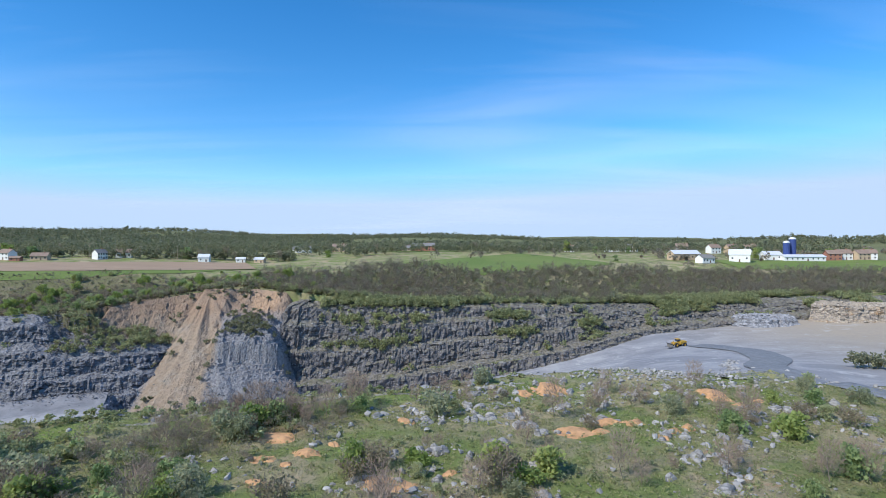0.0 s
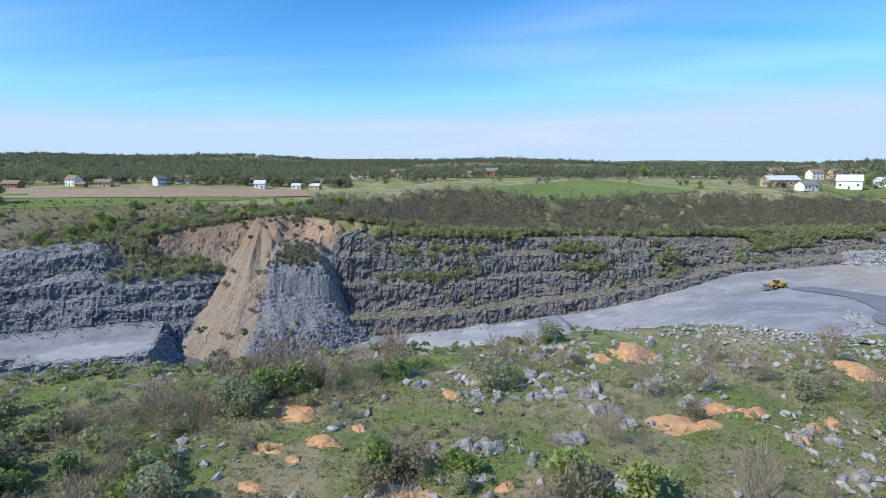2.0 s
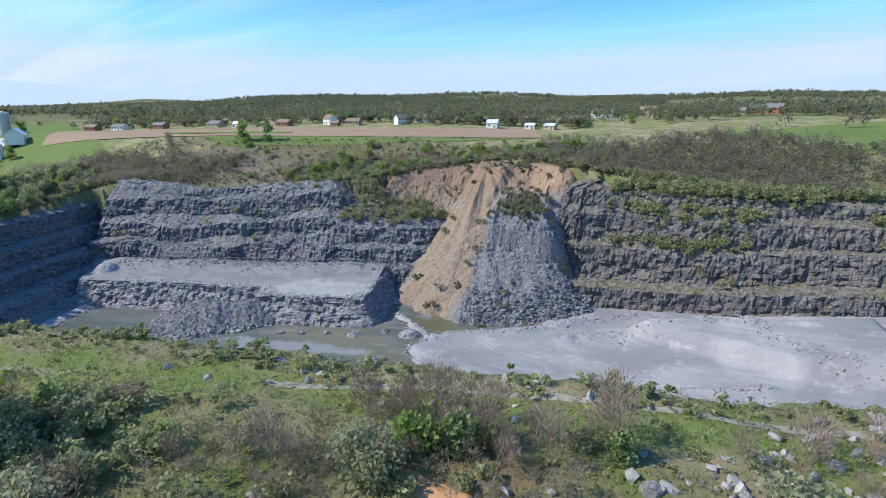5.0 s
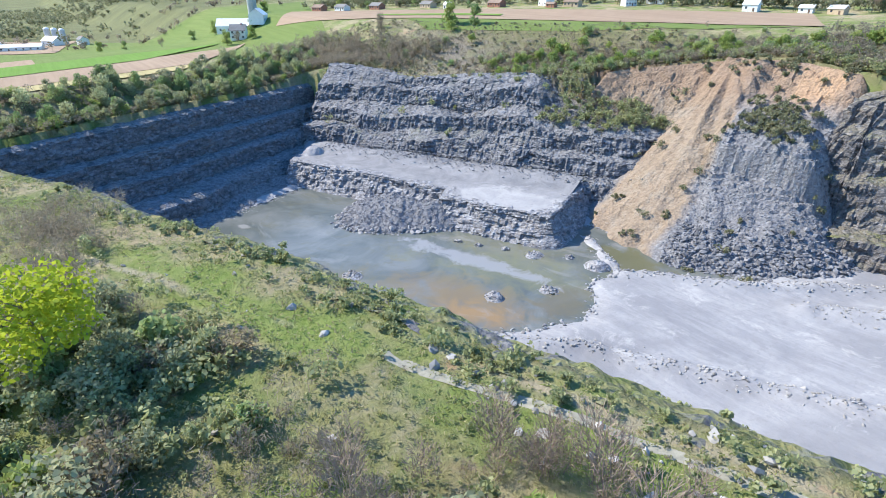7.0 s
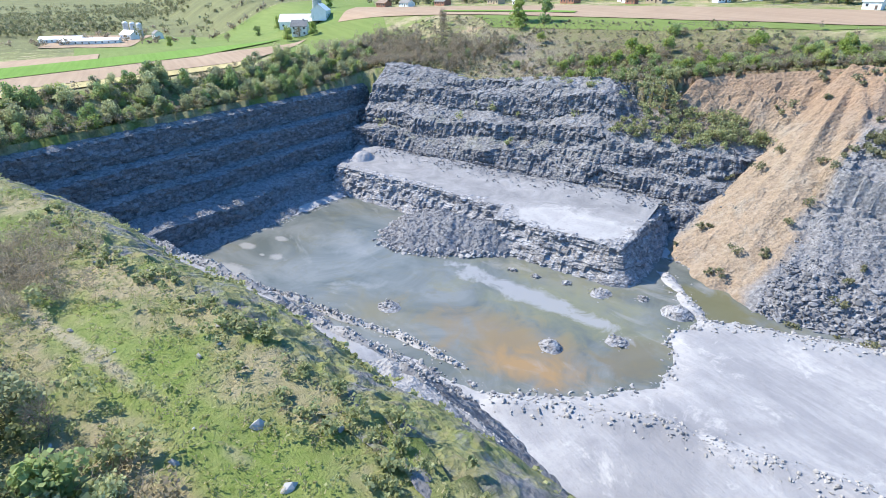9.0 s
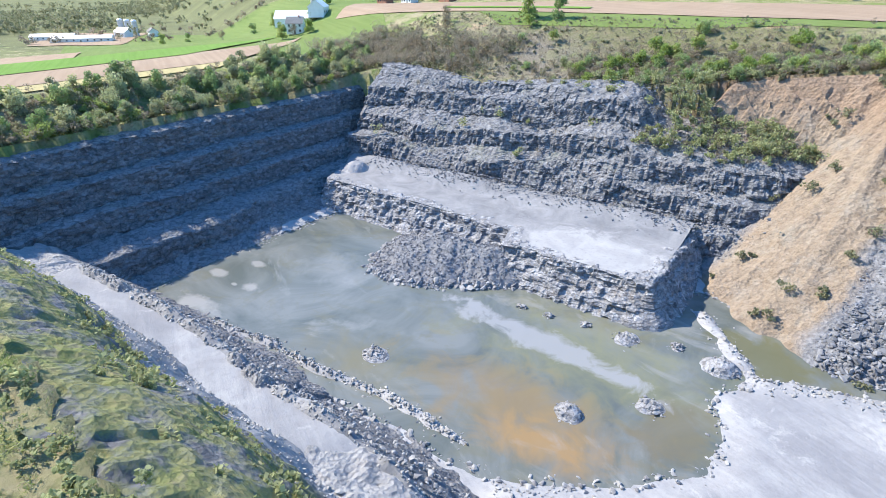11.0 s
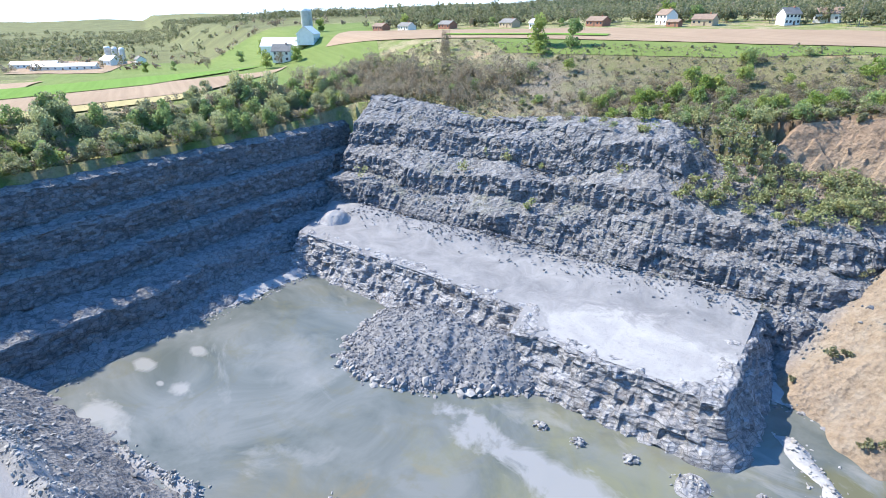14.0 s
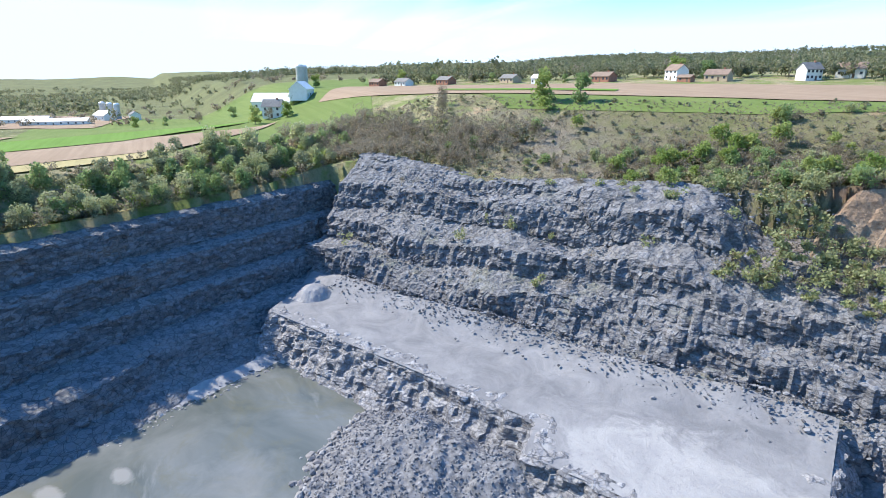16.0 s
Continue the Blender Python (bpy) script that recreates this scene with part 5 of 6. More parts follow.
_vr = np.random.default_rng(39)
_vx = -460 + 350 * _vr.random(330)
_vy = np.interp(_vx, [-460, -400, -250, -110], [262, 288, 362, 394]) + _vr.normal(size=330) * 7 + 9
wood("village_trees", list(zip(_vx, _vy)), S_FAR, "trees in early leaf among the houses beyond the field", "trees", 40, (4, 9), 0.4, 80, 0.8)
wood("rim_thicket", [tuple(q) for q in RNG.normal(size=(620, 2)) * 2.2 + np.array(resample([(-92, 279), (-58, 273), (-14, 276), (14, 282), (59, 291), (109, 312), (169, 325), (240, 339)], 0.5)[1])[RNG.integers(0, 670, 620)]], S_GREEN, "dense green bushes along the crest of the overgrown face", "scrub", 81, (2, 4.8), 0.45, 70, 0.55)
wood("notch_thicket", [tuple(q) for q in RNG.normal(size=(150, 2)) * 2.5 + np.array(resample([(-195, 236), (-181, 243), (-167, 253), (-154, 266), (-136, 277), (-118, 284), (-92, 281)], 0.5)[1])[RNG.integers(0, 200, 150)]], S_GREEN, "green bushes along the rim above the landslide", "scrub", 82, (1.6, 4.2), 0.45, 80, 0.5)


def bank_height(x, y):
    d, _ = seg_dist(x, y, RIM_S)
    return np.interp(d, [0, 5, 10, 14, 18], [36, 34.4, 29.5, 22.5, 15.5])


def bank_keep(x, y):
    d, _ = seg_dist(x, y, RIM_S)
    return np.where(inside(x, y, RIM) & (d > 1) & (d < 15), 0.2 + 0.8 * vnoise(x / 6, y / 6, seed=63), 0)


bk = spread(2600, -180, 60, 55, 140, bank_keep, 83)
wood("bank_weeds", bk[:500], S_GREEN, "green weeds and small bushes on the bank", "scrub", 84, (0.5, 1.7), 0.6, 40, 0.35, zfun=bank_height, trunk=False)
wood("bank_grass", bk[500:], S_GRASS, "rough grass tufts on the bank", "grass", 85, (0.3, 0.7), 0.9, 5, 0.5, zfun=bank_height, trunk=False, long=0.35)


def crest_keep(x, y):
    d = y - yrim(x)
    return np.where(off_pit(x, y, 0.4), ss((x + 108) / 10) * ss((20 - x) / 30) * ss((42 - d) / 14), 0)


cw = spread(620, -110, 30, 262, 325, crest_keep, 86)
wood("crest_wood", cw[:330], S_WOOD, "leafless grey-brown trees above the landslide's head", "wood", 87, (3.5, 7.5), 0.34, 90, 0.5, long=0.45)
wood("crest_scrub", cw[330:], S_GREEN, "dark green bushes above the landslide's head", "scrub", 88, (2, 4.5), 0.45, 80, 0.5)

hg = spread(9000, -320, -105, 185, 300, lambda x, y: np.where(off_pit(x, y, 1) & (y - yrim(x) < 66) & (y - yrim(x) > 0), 0.35 + 0.65 * vnoise(x / 6, y / 6, seed=67), 0), 89)
wood("hill_grass", hg[:6000], S_WOOD, "dry grass tufts on the slope above the quarry face", "grass", 90, (0.3, 0.8), 0.9, 4, 0.55, trunk=False, long=0.35)
wood("hill_weeds", hg[:420], S_OLIVE, "scattered low bushes on the slope above the quarry face", "scrub", 91, (0.6, 2.0), 0.5, 50, 0.35, trunk=False)

# ---------- loose rock ----------
_bm = bmesh.new()
bmesh.ops.create_icosphere(_bm, subdivisions=1, radius=1)
ICO_V = np.array([v.co[:] for v in _bm.verts])
ICO_F = np.array([[v.index for v in f.verts] for f in _bm.faces])
_bm.free()


def stones(name, spots, size, zfun, material, label, seed, sink=0.25, tall=0.75):
    """loose stones that nobody could count, joined"""
    rng = np.random.default_rng(seed)
    p = np.array(spots)
    n = len(p)
    s = size[0] + (size[1] - size[0]) * rng.random(n) ** 2.2
    q = rng.normal(size=(n, 4))
    q /= np.linalg.norm(q, axis=1)[:, None]
    w, x, y, z = q.T
    R = np.stack([1 - 2 * (y * y + z * z), 2 * (x * y - z * w), 2 * (x * z + y * w), 2 * (x * y + z * w), 1 - 2 * (x * x + z * z), 2 * (y * z - x * w),
                  2 * (x * z - y * w), 2 * (y * z + x * w), 1 - 2 * (x * x + y * y)], -1).reshape(n, 3, 3)
    v = ICO_V[None] * (0.55 + 0.75 * rng.random((n, len(ICO_V), 1))) * (0.4 + 0.9 * rng.random((n, 1, 3)))
    v = np.einsum("nij,nkj->nki", R, v) * s[:, None, None] * np.array((1, 1, tall))
    v = v + np.stack([p[:, 0], p[:, 1], zfun(p[:, 0], p[:, 1]) + s * (tall * 0.6 - sink)], -1)[:, None]
    f = (ICO_F[None] + (np.arange(n) * len(ICO_V))[:, None, None]).reshape(-1, 3)
    return tagged(mesh_from(name, v.reshape(-1, 3), f, material), label, "stones", kind="stuff")


def along(line, n, width, seed, closed=False):
    rng = np.random.default_rng(seed)
    _, p = resample(list(line) + ([line[0]] if closed else []), 0.5)
    i = rng.integers(0, len(p), n)
    return p[i, :2] + rng.normal(size=(n, 2)) * width


def pit_z(x, y):
    return np.maximum(floor_z(x, y), -1.15)


def bank_z(x, y):
    d, _ = seg_dist(x, y, RIM_S)
    return np.interp(d, [0, 5, 10, 14, 18, 20, 29, 33, 38, 42], [36, 34, 29, 22, 15.3, 13, 11.6, 8, 2.5, -0.9])


def offset_line(line, d):
    _, p = resample(line, 2)
    p = smooth_rows(p[:, :2], 5)
    t = np.gradient(p, axis=0)
    t /= np.linalg.norm(t, axis=1)[:, None]
    return p + np.stack([-t[:, 1], t[:, 0]], -1) * d


S_WEST = [p for p in RIM_S if -180 <= p[0] <= -60]
stones("shore_stones", along(LAKE, 1500, 0.9, 201, True), (0.2, 0.75), pit_z, M_STONES, "grey stones lining the pond's edge", 202)
for k, (line, n, wd) in enumerate((([(-119, 203), (-107, 196), (-96, 191), (-88, 197), (-73, 207), (-58, 224), (-40, 240)], 900, 1.6), ([(-98, 133), (-91, 141.5), (-79, 154), (-69, 159), (-57, 167), (-40, 175), (-20, 185), (-2, 193)], 1000, 1.7),
                                   ([(-56, 209), (-34, 222), (-8, 230), (8, 208), (20, 205)], 900, 2.4), ([(-192, 87), (-173, 99.5), (-156, 111.5), (-142, 118), (-128, 127), (-111, 134)], 1100, 0.8), ([(-211, 124), (-207, 113)], 160, 1.8))):
    stones("berm_stones", along(line, n, wd, 210 + k), (0.1, 0.5), pit_z, M_STONES_PALE, "pale rubble of a low berm on the quarry floor", 220 + k)
stones("bank_stones", np.concatenate([along(offset_line(S_WEST, -d), n, w, 230 + d) for d, n, w in ((19, 260, 0.9), (31, 420, 0.8), (36, 500, 1.8), (15, 420, 2.2), (9, 450, 3.0), (4, 220, 2.0))]), (0.15, 0.65), bank_z, M_STONES, "grey blocks along the haul road on the bank", 235)


_rp = np.concatenate(RIDGE)
_rp = _rp[np.random.default_rng(257).integers(0, len(_rp), 3600)]
stones("ridge_stones", _rp[:, :2], (0.1, 0.42), lambda x, y: _rp[:, 2], M_STONES_PALE, "broken grey rock along the haul road's ridges", 260, 0.1)


def pick(n, x0, x1, y0, y1, keep, seed):
    return np.array(spread(n, x0, x1, y0, y1, keep, seed))


foot = pick(2600, -122, -50, 200, 252, lambda x, y: np.where(x + 0.15 * y > -64, ss((slide_z(x, y) * -1 + 12) / 11) ** 1.5 * (slide_z(x, y) > -2), 0), 240)
stones("slide_rubble", foot, (0.15, 1.0), slide_z, M_STONES_DARK, "dark blocky rubble at the foot of the landslide", 241, 0.1)
stones("slide_rubble", pick(4200, -150, -60, 205, 262, lambda x, y: (slide_z(x, y) > 2) & (slide_z(x, y) < 36) & (x + 0.15 * y > -66), 242), (0.1, 0.4), slide_z, M_STONES_DARK, "small stones over the landslide", 243, 0.2)
stones("ledge_rubble", pick(3200, -250, -122, 165, 262, lambda x, y: np.where((y > np.interp(x, [q[0] for q in NORTH[:5]], [q[1] for q in NORTH[:5]])) & inside(x, y, RIM), 1.0, 0), 244), (0.12, 0.6), north_z, M_STONES_DARK, "grey rubble on the ledges of the sunlit face", 245, 0.1)
toe = pick(2400, -240, -130, 160, 228, lambda x, y: np.exp(-((seg_dist(x, y, NORTH[1:5])[0]) / 5.0) ** 2), 246)
stones("toe_rubble", toe, (0.12, 0.5), lambda x, y: np.interp(seg_dist(x, y, NORTH[1:5])[0], [0, 3, 8, 14], [11.5, 10.2, 8.8, 8.1]), M_STONES_DARK, "scattered rubble at the foot of the sunlit face", 247)
stones("mound_stones", pick(7000, -196, -146, 138, 182, lambda x, y: np.where(mound_z(x, y) > -1.2, 1.0, 0), 248), (0.08, 0.34), mound_z, M_STONES_DARK, "crushed stones over the grey heap", 249, 0.1)
stones("mound_edge_stones", pick(900, -202, -144, 136, 182, lambda x, y: np.exp(-((mound_z(x, y) + 1.0) / 0.5) ** 2), 258), (0.3, 0.95), lambda x, y: np.maximum(mound_z(x, y), -1.3), M_STONES, "grey blocks ringing the foot of the heap in the pond", 259, 0.1)
stones("outcrop_stones", pick(2800, -120, 100, 20, 122, lambda x, y: np.where(off_pit(x, y, 0.5), ss((x + 60) / 60) * ss((vnoise(x / 10, y / 10, seed=61) - 0.42) / 0.2) + 0.04, 0), 250), (0.15, 0.8), plateau, M_STONES_PALE, "pale stones scattered in the rough grass", 251, 0.2)
rub = pick(3200, 18, 98, 114, 168, lambda x, y: np.exp(-(((x - 58) / 22) ** 2 + ((y - 138) / 11) ** 2)), 252)
stones("dump_rubble", rub, (0.12, 0.65), lambda x, y: np.where(inside(x, y, RIM), np.maximum(floor_z(x, y), 38 - 0.8 * seg_dist(x, y, RIM_S)[0]), plateau(x, y)), M_STONES_PALE, "tipped heap of pale broken limestone by the road", 253, 0.0)
stones("road_stones", np.concatenate([along([(133, 90), (106, 112), (101, 128), (98, 142)], 200, 0.8, 254), along([(84, 118), (79, 138), (86, 163), (100, 186)], 260, 1.0, 255)]), (0.2, 0.7), lambda x, y: np.where(inside(x, y, RIM), floor_z(x, y), plateau(x, y)), M_STONES_PALE, "pale stones edging the haul road", 256)


def boulder(name, r, material, label, category, seed, group):
    rng = random.Random(seed)
    bm = bmesh.new()
    bmesh.ops.create_icosphere(bm, subdivisions=2, radius=r)
    for v in bm.verts:
        k = noise.noise(v.co * (1.3 / r) + Vector((seed, 0, 0)))
        v.co *= 1 + 0.45 * k
        v.co.z *= 0.8
    for _ in range(9):
        nrm = Vector((rng.uniform(-1, 1), rng.uniform(-1, 1), rng.uniform(-0.2, 1))).normalized()
        d = r * rng.uniform(0.4, 0.75)
        for v in bm.verts:
            e = v.co.dot(nrm) - d
            if e > 0:
                v.co -= nrm * e * 0.95
    me = bpy.data.meshes.new(name)
    bm.to_mesh(me)
    bm.free()
    me.materials.append(material)
    return tagged(new(name, me), label, category, group)


B_PALE = [boulder("boulder", 0.75, M_BOULDER, "weathered pale grey limestone boulder in the grass", "boulder", 301 + k, "boulders on the near rim") for k in range(4)]
place_copies(B_PALE, spread(240, -70, 100, 40, 122, lambda x, y: np.where(off_pit(x, y, 1), ss((x + 45) / 55) * ss((vnoise(x / 10, y / 10, seed=61) - 0.4) / 0.2) + 0.03, 0), 305), 0.5, 1.6, sink=-0.15)
B_KNOT = [boulder("boulder", 0.9, M_BOULDER, "grey limestone boulder in a knot of rocks in the grass", "boulder", 306 + k, "rock knots on the near rim") for k in range(3)]
_kr = np.random.default_rng(309)
place_copies(B_KNOT, [(cx + _kr.normal() * 1.6, cy + _kr.normal() * 0.8) for cx, cy in ((-2, 94), (3.3, 94.2), (9.6, 96.5), (9, 82.2), (-3.8, 79), (-1, 79.5), (7, 111.6), (13, 114), (18, 88), (27, 96), (21, 101), (14, 92)) for _ in range(6)], 0.45, 1.5, sink=-0.1)
B_DARK = [boulder("rock_block", 1.1, M_BOULDER_DARK, "large dark blasted block at the slide's foot", "boulder", 311 + k, "blocks below the slide") for k in range(4)]
place_copies(B_DARK, [tuple(q) for q in foot[:150]], 0.3, 1.0, zfun=slide_z, sink=-0.2)
B_SHORE = [boulder("shore_rock", 0.6, M_BOULDER, "pale grey rock beside the pond", "boulder", 321 + k, "rocks by the pond") for k in range(3)]
place_copies(B_SHORE, [tuple(q) for q in along([(-142, 118), (-156, 111.5), (-173, 99.5), (-192, 87), (-200, 98), (-208, 112), (-212, 126)], 110, 1.0, 325)], 0.5, 1.4, zfun=pit_z, sink=-0.1)

for k, (x, y, r, h) in enumerate(((-108, 154, 3.0, 1.9), (-141, 130, 3.6, 1.3), (-102, 168, 3.0, 1.1), (-119.5, 180, 3.4, 1.1), (-112, 187, 1.8, 0.8), (-128, 176, 1.6, 0.7), (-135, 171, 1.4, 0.7), (-141, 168, 1.3, 0.6), (-103, 189, 4.0, 2.4), (-162, 104, 3.6, 1.2))):
    heap("rock_islet", x, y, -1.35, r, h, M_ROCK_BLOCK, "small islet of broken grey rock in the shallow pond", "islet", 330 + k, 1.2, 0.5 * k, 0.35)
    stones("islet_stones", np.array((x, y)) + np.random.default_rng(k).normal(size=(70, 2)) * r * 0.42, (0.15, 0.5), lambda a, b: -1.2 + h * np.clip(1 - np.hypot(a - x, b - y) / r, 0, 1), M_STONES, "broken rock on the islet", 340 + k, 0.0)

for k, (x, y, r, h, st) in enumerate(((-6.8, 69, 3.3, 0.9, 1.3), (22, 89, 2.2, 0.6, 1.6), (26.5, 89.5, 1.5, 0.6, 1.2), (29, 94, 1.8, 0.9, 1.1), (33, 93, 1.5, 0.6, 1.3), (39, 90.5, 1.0, 0.35, 2.0), (42, 92, 1.0, 0.35, 1.6), (36, 88, 0.8, 0.3, 2.0),
                                          (22.5, 116, 3.0, 1.6, 1.5), (17, 113, 1.6, 0.9, 1.2), (56, 112, 2.6, 1.2, 1.8), (58, 104.5, 1.5, 0.7, 1.2), (63, 107, 1.0, 0.5, 1.2), (-25.6, 77, 1.4, 0.4, 1.4), (-24.5, 70, 1.1, 0.3, 1.6),
                                          (-28, 87, 2.4, 0.5, 1.9), (-20, 79, 1.3, 0.5, 1.3), (-22, 75, 1.0, 0.4, 1.1), (-6.8, 94, 1.6, 0.6, 0.9), (-33, 92, 2.2, 0.4, 1.8), (-17, 83, 0.9, 0.5, 0.8), (1, 73, 0.9, 0.3, 1.5))):
    heap("dirt_mound", x, y, float(plateau(x, y)) - 0.15, r * 1.25, 0.62 * h + 0.35, M_ORANGE, "low bare mound of orange dirt in the grass", "dirt mound", 360 + k, st, 0.2 * k, 0.25, 0.9)

# pale worked faces at the head of the haul road
for k, (line, z0, z1, mat) in enumerate((([(160, 302), (159, 290), (166, 283), (180, 282), (192, 287)], 27, 33, M_ROCK_BLOCK), ([(203, 298), (212, 286), (235, 281), (275, 284)], 29, 39.5, M_ROCK_PALE))):
    v, f = swept(line, lambda s, x, y: [(-5, z0 - 1), (-1, z0 + 0.5), (1, z0 + 3), (2, (z0 + z1) / 2), (3.5, z1 - 0.5), (6, z1), (14, z1 + 0.4), (26, z1 - 1)], 0.6, 0.5, 1.2, 1.6, seed=400 + k, turn=3)
    tagged(mesh_from("quarry_face", v, f, mat), "pale worked limestone face at the head of the haul road", "rock face", kind="structure")

# ---------- buildings ----------
M_WHITE = plain("white_boards", (0.78, 0.78, 0.76), 0.6, vary=0.06)
M_BRICK = plain("red_brick", (0.36, 0.17, 0.12), 0.9, vary=0.2)
M_TAN = plain("tan_siding", (0.52, 0.40, 0.28), 0.8, vary=0.1)
M_ROOF = plain("grey_shingles", (0.22, 0.215, 0.21), 0.9, vary=0.2)
M_ROOF_B = plain("brown_shingles", (0.27, 0.2, 0.16), 0.9, vary=0.2)
M_TIN = plain("pale_metal_roof", (0.72, 0.74, 0.77), 0.45, 0.2, vary=0.08)
M_GLASS = Nodes("window_glass").done((0.05, 0.06, 0.08), 0.1, spec=0.6)
M_CONCRETE = plain("silo_concrete", (0.5, 0.49, 0.47), 0.85, vary=0.15)
M_BLUE = plain("blue_enamel", (0.05, 0.08, 0.24), 0.35, vary=0.15)
M_DOOR = plain("dark_door", (0.16, 0.11, 0.09), 0.6)
M_POLE = plain("pole_timber", (0.3, 0.25, 0.2), 0.9)


def building(name, x, y, turn, w, d, h, roof_h, wall, roof, label, category, cols=3, floors=1, chimney=True):
    sc = 0.78 if x < -100 and y > 240 else 1.0
    root = empty(name, pose(x, y, float(plateau(x, y)) - 0.3, 0, 0, turn) @ Matrix.Scale(sc, 4))
    bm = bmesh.new()
    box(bm, -w / 2, -d / 2, 0, w / 2, d / 2, h + 0.3)
    part("wall", bm, wall, root)
    for sx in (-1, 1):
        bm = bmesh.new()
        a = [bm.verts.new(c) for c in ((sx * w / 2, -d / 2, h + 0.3), (sx * w / 2, d / 2, h + 0.3), (sx * w / 2, 0, h + roof_h + 0.1))]
        b = [bm.verts.new((sx * (w / 2 - 0.2), v.co.y, v.co.z)) for v in a]
        bm.faces.new(a), bm.faces.new(b[::-1])
        for i in range(3):
            bm.faces.new((a[i], a[(i + 1) % 3], b[(i + 1) % 3], b[i]))
        part("gable", bm, wall, root)
    bm = bmesh.new()
    o, t = 0.45, 0.22
    k = roof_h / (d / 2)
    prof = [(-d / 2 - o, h + 0.3 - o * k), (0, h + 0.3 + roof_h), (d / 2 + o, h + 0.3 - o * k), (d / 2 + o, h + 0.3 - o * k + t), (0, h + 0.3 + roof_h + t), (-d / 2 - o, h + 0.3 - o * k + t)]
    e = [[bm.verts.new((sx * (w / 2 + o), py, pz)) for py, pz in prof] for sx in (-1, 1)]
    for i in range(6):
        bm.faces.new((e[0][i], e[0][(i + 1) % 6], e[1][(i + 1) % 6], e[1][i]))
    for r in e:
        bm.faces.new((r[0], r[1], r[4], r[5])), bm.faces.new((r[1], r[2], r[3], r[4]))
    bmesh.ops.recalc_face_normals(bm, faces=bm.faces)
    top = part("roof", bm, roof, root)
    if chimney:
        bm = bmesh.new()
        box(bm, w * 0.2, -0.4, h + roof_h * 0.5, w * 0.2 + 0.8, 0.4, h + roof_h + 1.2, 0.05)
        part("chimney", bm, M_BRICK, top)
    for side in (-1, 1):
        for fl in range(floors):
            for i in range(cols):
                cx = -w / 2 + w * (i + 0.5) / cols
                z = 0.3 + h / floors * (fl + 0.38)
                if side < 0 and fl == 0 and i == cols // 2:
                    bm = bmesh.new()
                    box(bm, cx - 0.55, -d / 2 - 0.06, 0.3, cx + 0.55, -d / 2 + 0.05, 2.4)
                    part("door", bm, M_DOOR, root)
                    continue
                bm = bmesh.new()
                box(bm, cx - 0.6, side * d / 2 - 0.06, z, cx + 0.6, side * d / 2 + 0.06, z + min(1.3, h / floors * 0.45))
                part("window", bm, M_GLASS, root)
    return tagged(root, label, category)


def silo(x, y, r, h, wall, cap, label):
    root = empty("silo", pose(x, y, float(plateau(x, y)) - 0.3))
    bm = bmesh.new()
    bmesh.ops.create_cone(bm, cap_ends=True, segments=20, radius1=r, radius2=r, depth=h, matrix=Matrix.Translation((0, 0, h / 2)))
    part("tower", bm, wall, root)
    bm = bmesh.new()
    bmesh.ops.create_uvsphere(bm, u_segments=20, v_segments=8, radius=r * 1.03, matrix=Matrix.Translation((0, 0, h)) @ Matrix.Diagonal((1, 1, 0.6, 1)))
    part("dome", bm, cap, root)
    for k in range(1, 7):
        bm = bmesh.new()
        bmesh.ops.create_cone(bm, cap_ends=True, segments=20, radius1=r * 1.02, radius2=r * 1.02, depth=0.12, matrix=Matrix.Translation((0, 0, h * k / 7)))
        part("hoop", bm, wall, root)
    return tagged(root, label, "silo")


H = building
H("house", -231, 361, 70, 9, 7, 5.5, 3, M_WHITE, M_ROOF, "white two-storey farmhouse beyond the ploughed field", "house", 4, 2)
H("barn", -224, 377, 20, 12, 8, 4.5, 3, M_WHITE, M_ROOF_B, "long barn with a brown roof beside the white farmhouse", "barn", 4, 1, False)
H("house", -258, 344, 15, 12, 8, 3.4, 2.6, M_TAN, M_ROOF_B, "tan single-storey house at the field's far edge", "house", 4)
H("house", -276, 340, -10, 10, 8, 5.5, 3, M_WHITE, M_ROOF_B, "white gabled house among trees", "house", 3, 2)
H("shed", -266, 334, 5, 8, 4, 2.6, 1.2, M_BRICK, M_ROOF_B, "small dark red shed near the field", "shed", 2, 1, False)
H("house", -302, 322, 8, 13, 8, 3.2, 2.4, M_BRICK, M_ROOF_B, "long brick ranch house beyond the field", "house", 5)
H("shed", -322, 298, 12, 5, 5, 4.2, 2, M_WHITE, M_TIN, "small white shed beyond the field", "shed", 2, 1, False)
H("house", -350, 302, 8, 13, 8, 3.2, 2.4, M_TAN, M_ROOF, "low house with a grey roof beyond the field", "house", 4)
H("house", -385, 282, 12, 13, 8, 3.2, 2.4, M_BRICK, M_ROOF, "low brick house with a grey roof", "house", 4)
H("house", -408, 266, 15, 13, 8, 3.2, 2.4, M_WHITE, M_ROOF, "low white house with a grey roof", "house", 4)
H("house", -430, 258, 15, 13, 8, 3.2, 2.4, M_BRICK, M_ROOF_B, "low brick house with a brown roof", "house", 4)
H("barn", -165, 371, 10, 9, 7, 4.2, 2.6, M_WHITE, M_TIN, "small white barn with a metal roof", "barn", 2, 1, False)
H("shed", -143, 380, 5, 8, 5, 3, 1.6, M_WHITE, M_TIN, "white shed with a metal roof", "shed", 2, 1, False)
H("shed", -130, 381, -5, 9, 6, 3.2, 1.8, M_TAN, M_TIN, "tan shed with a pale metal roof", "shed", 2, 1, False)
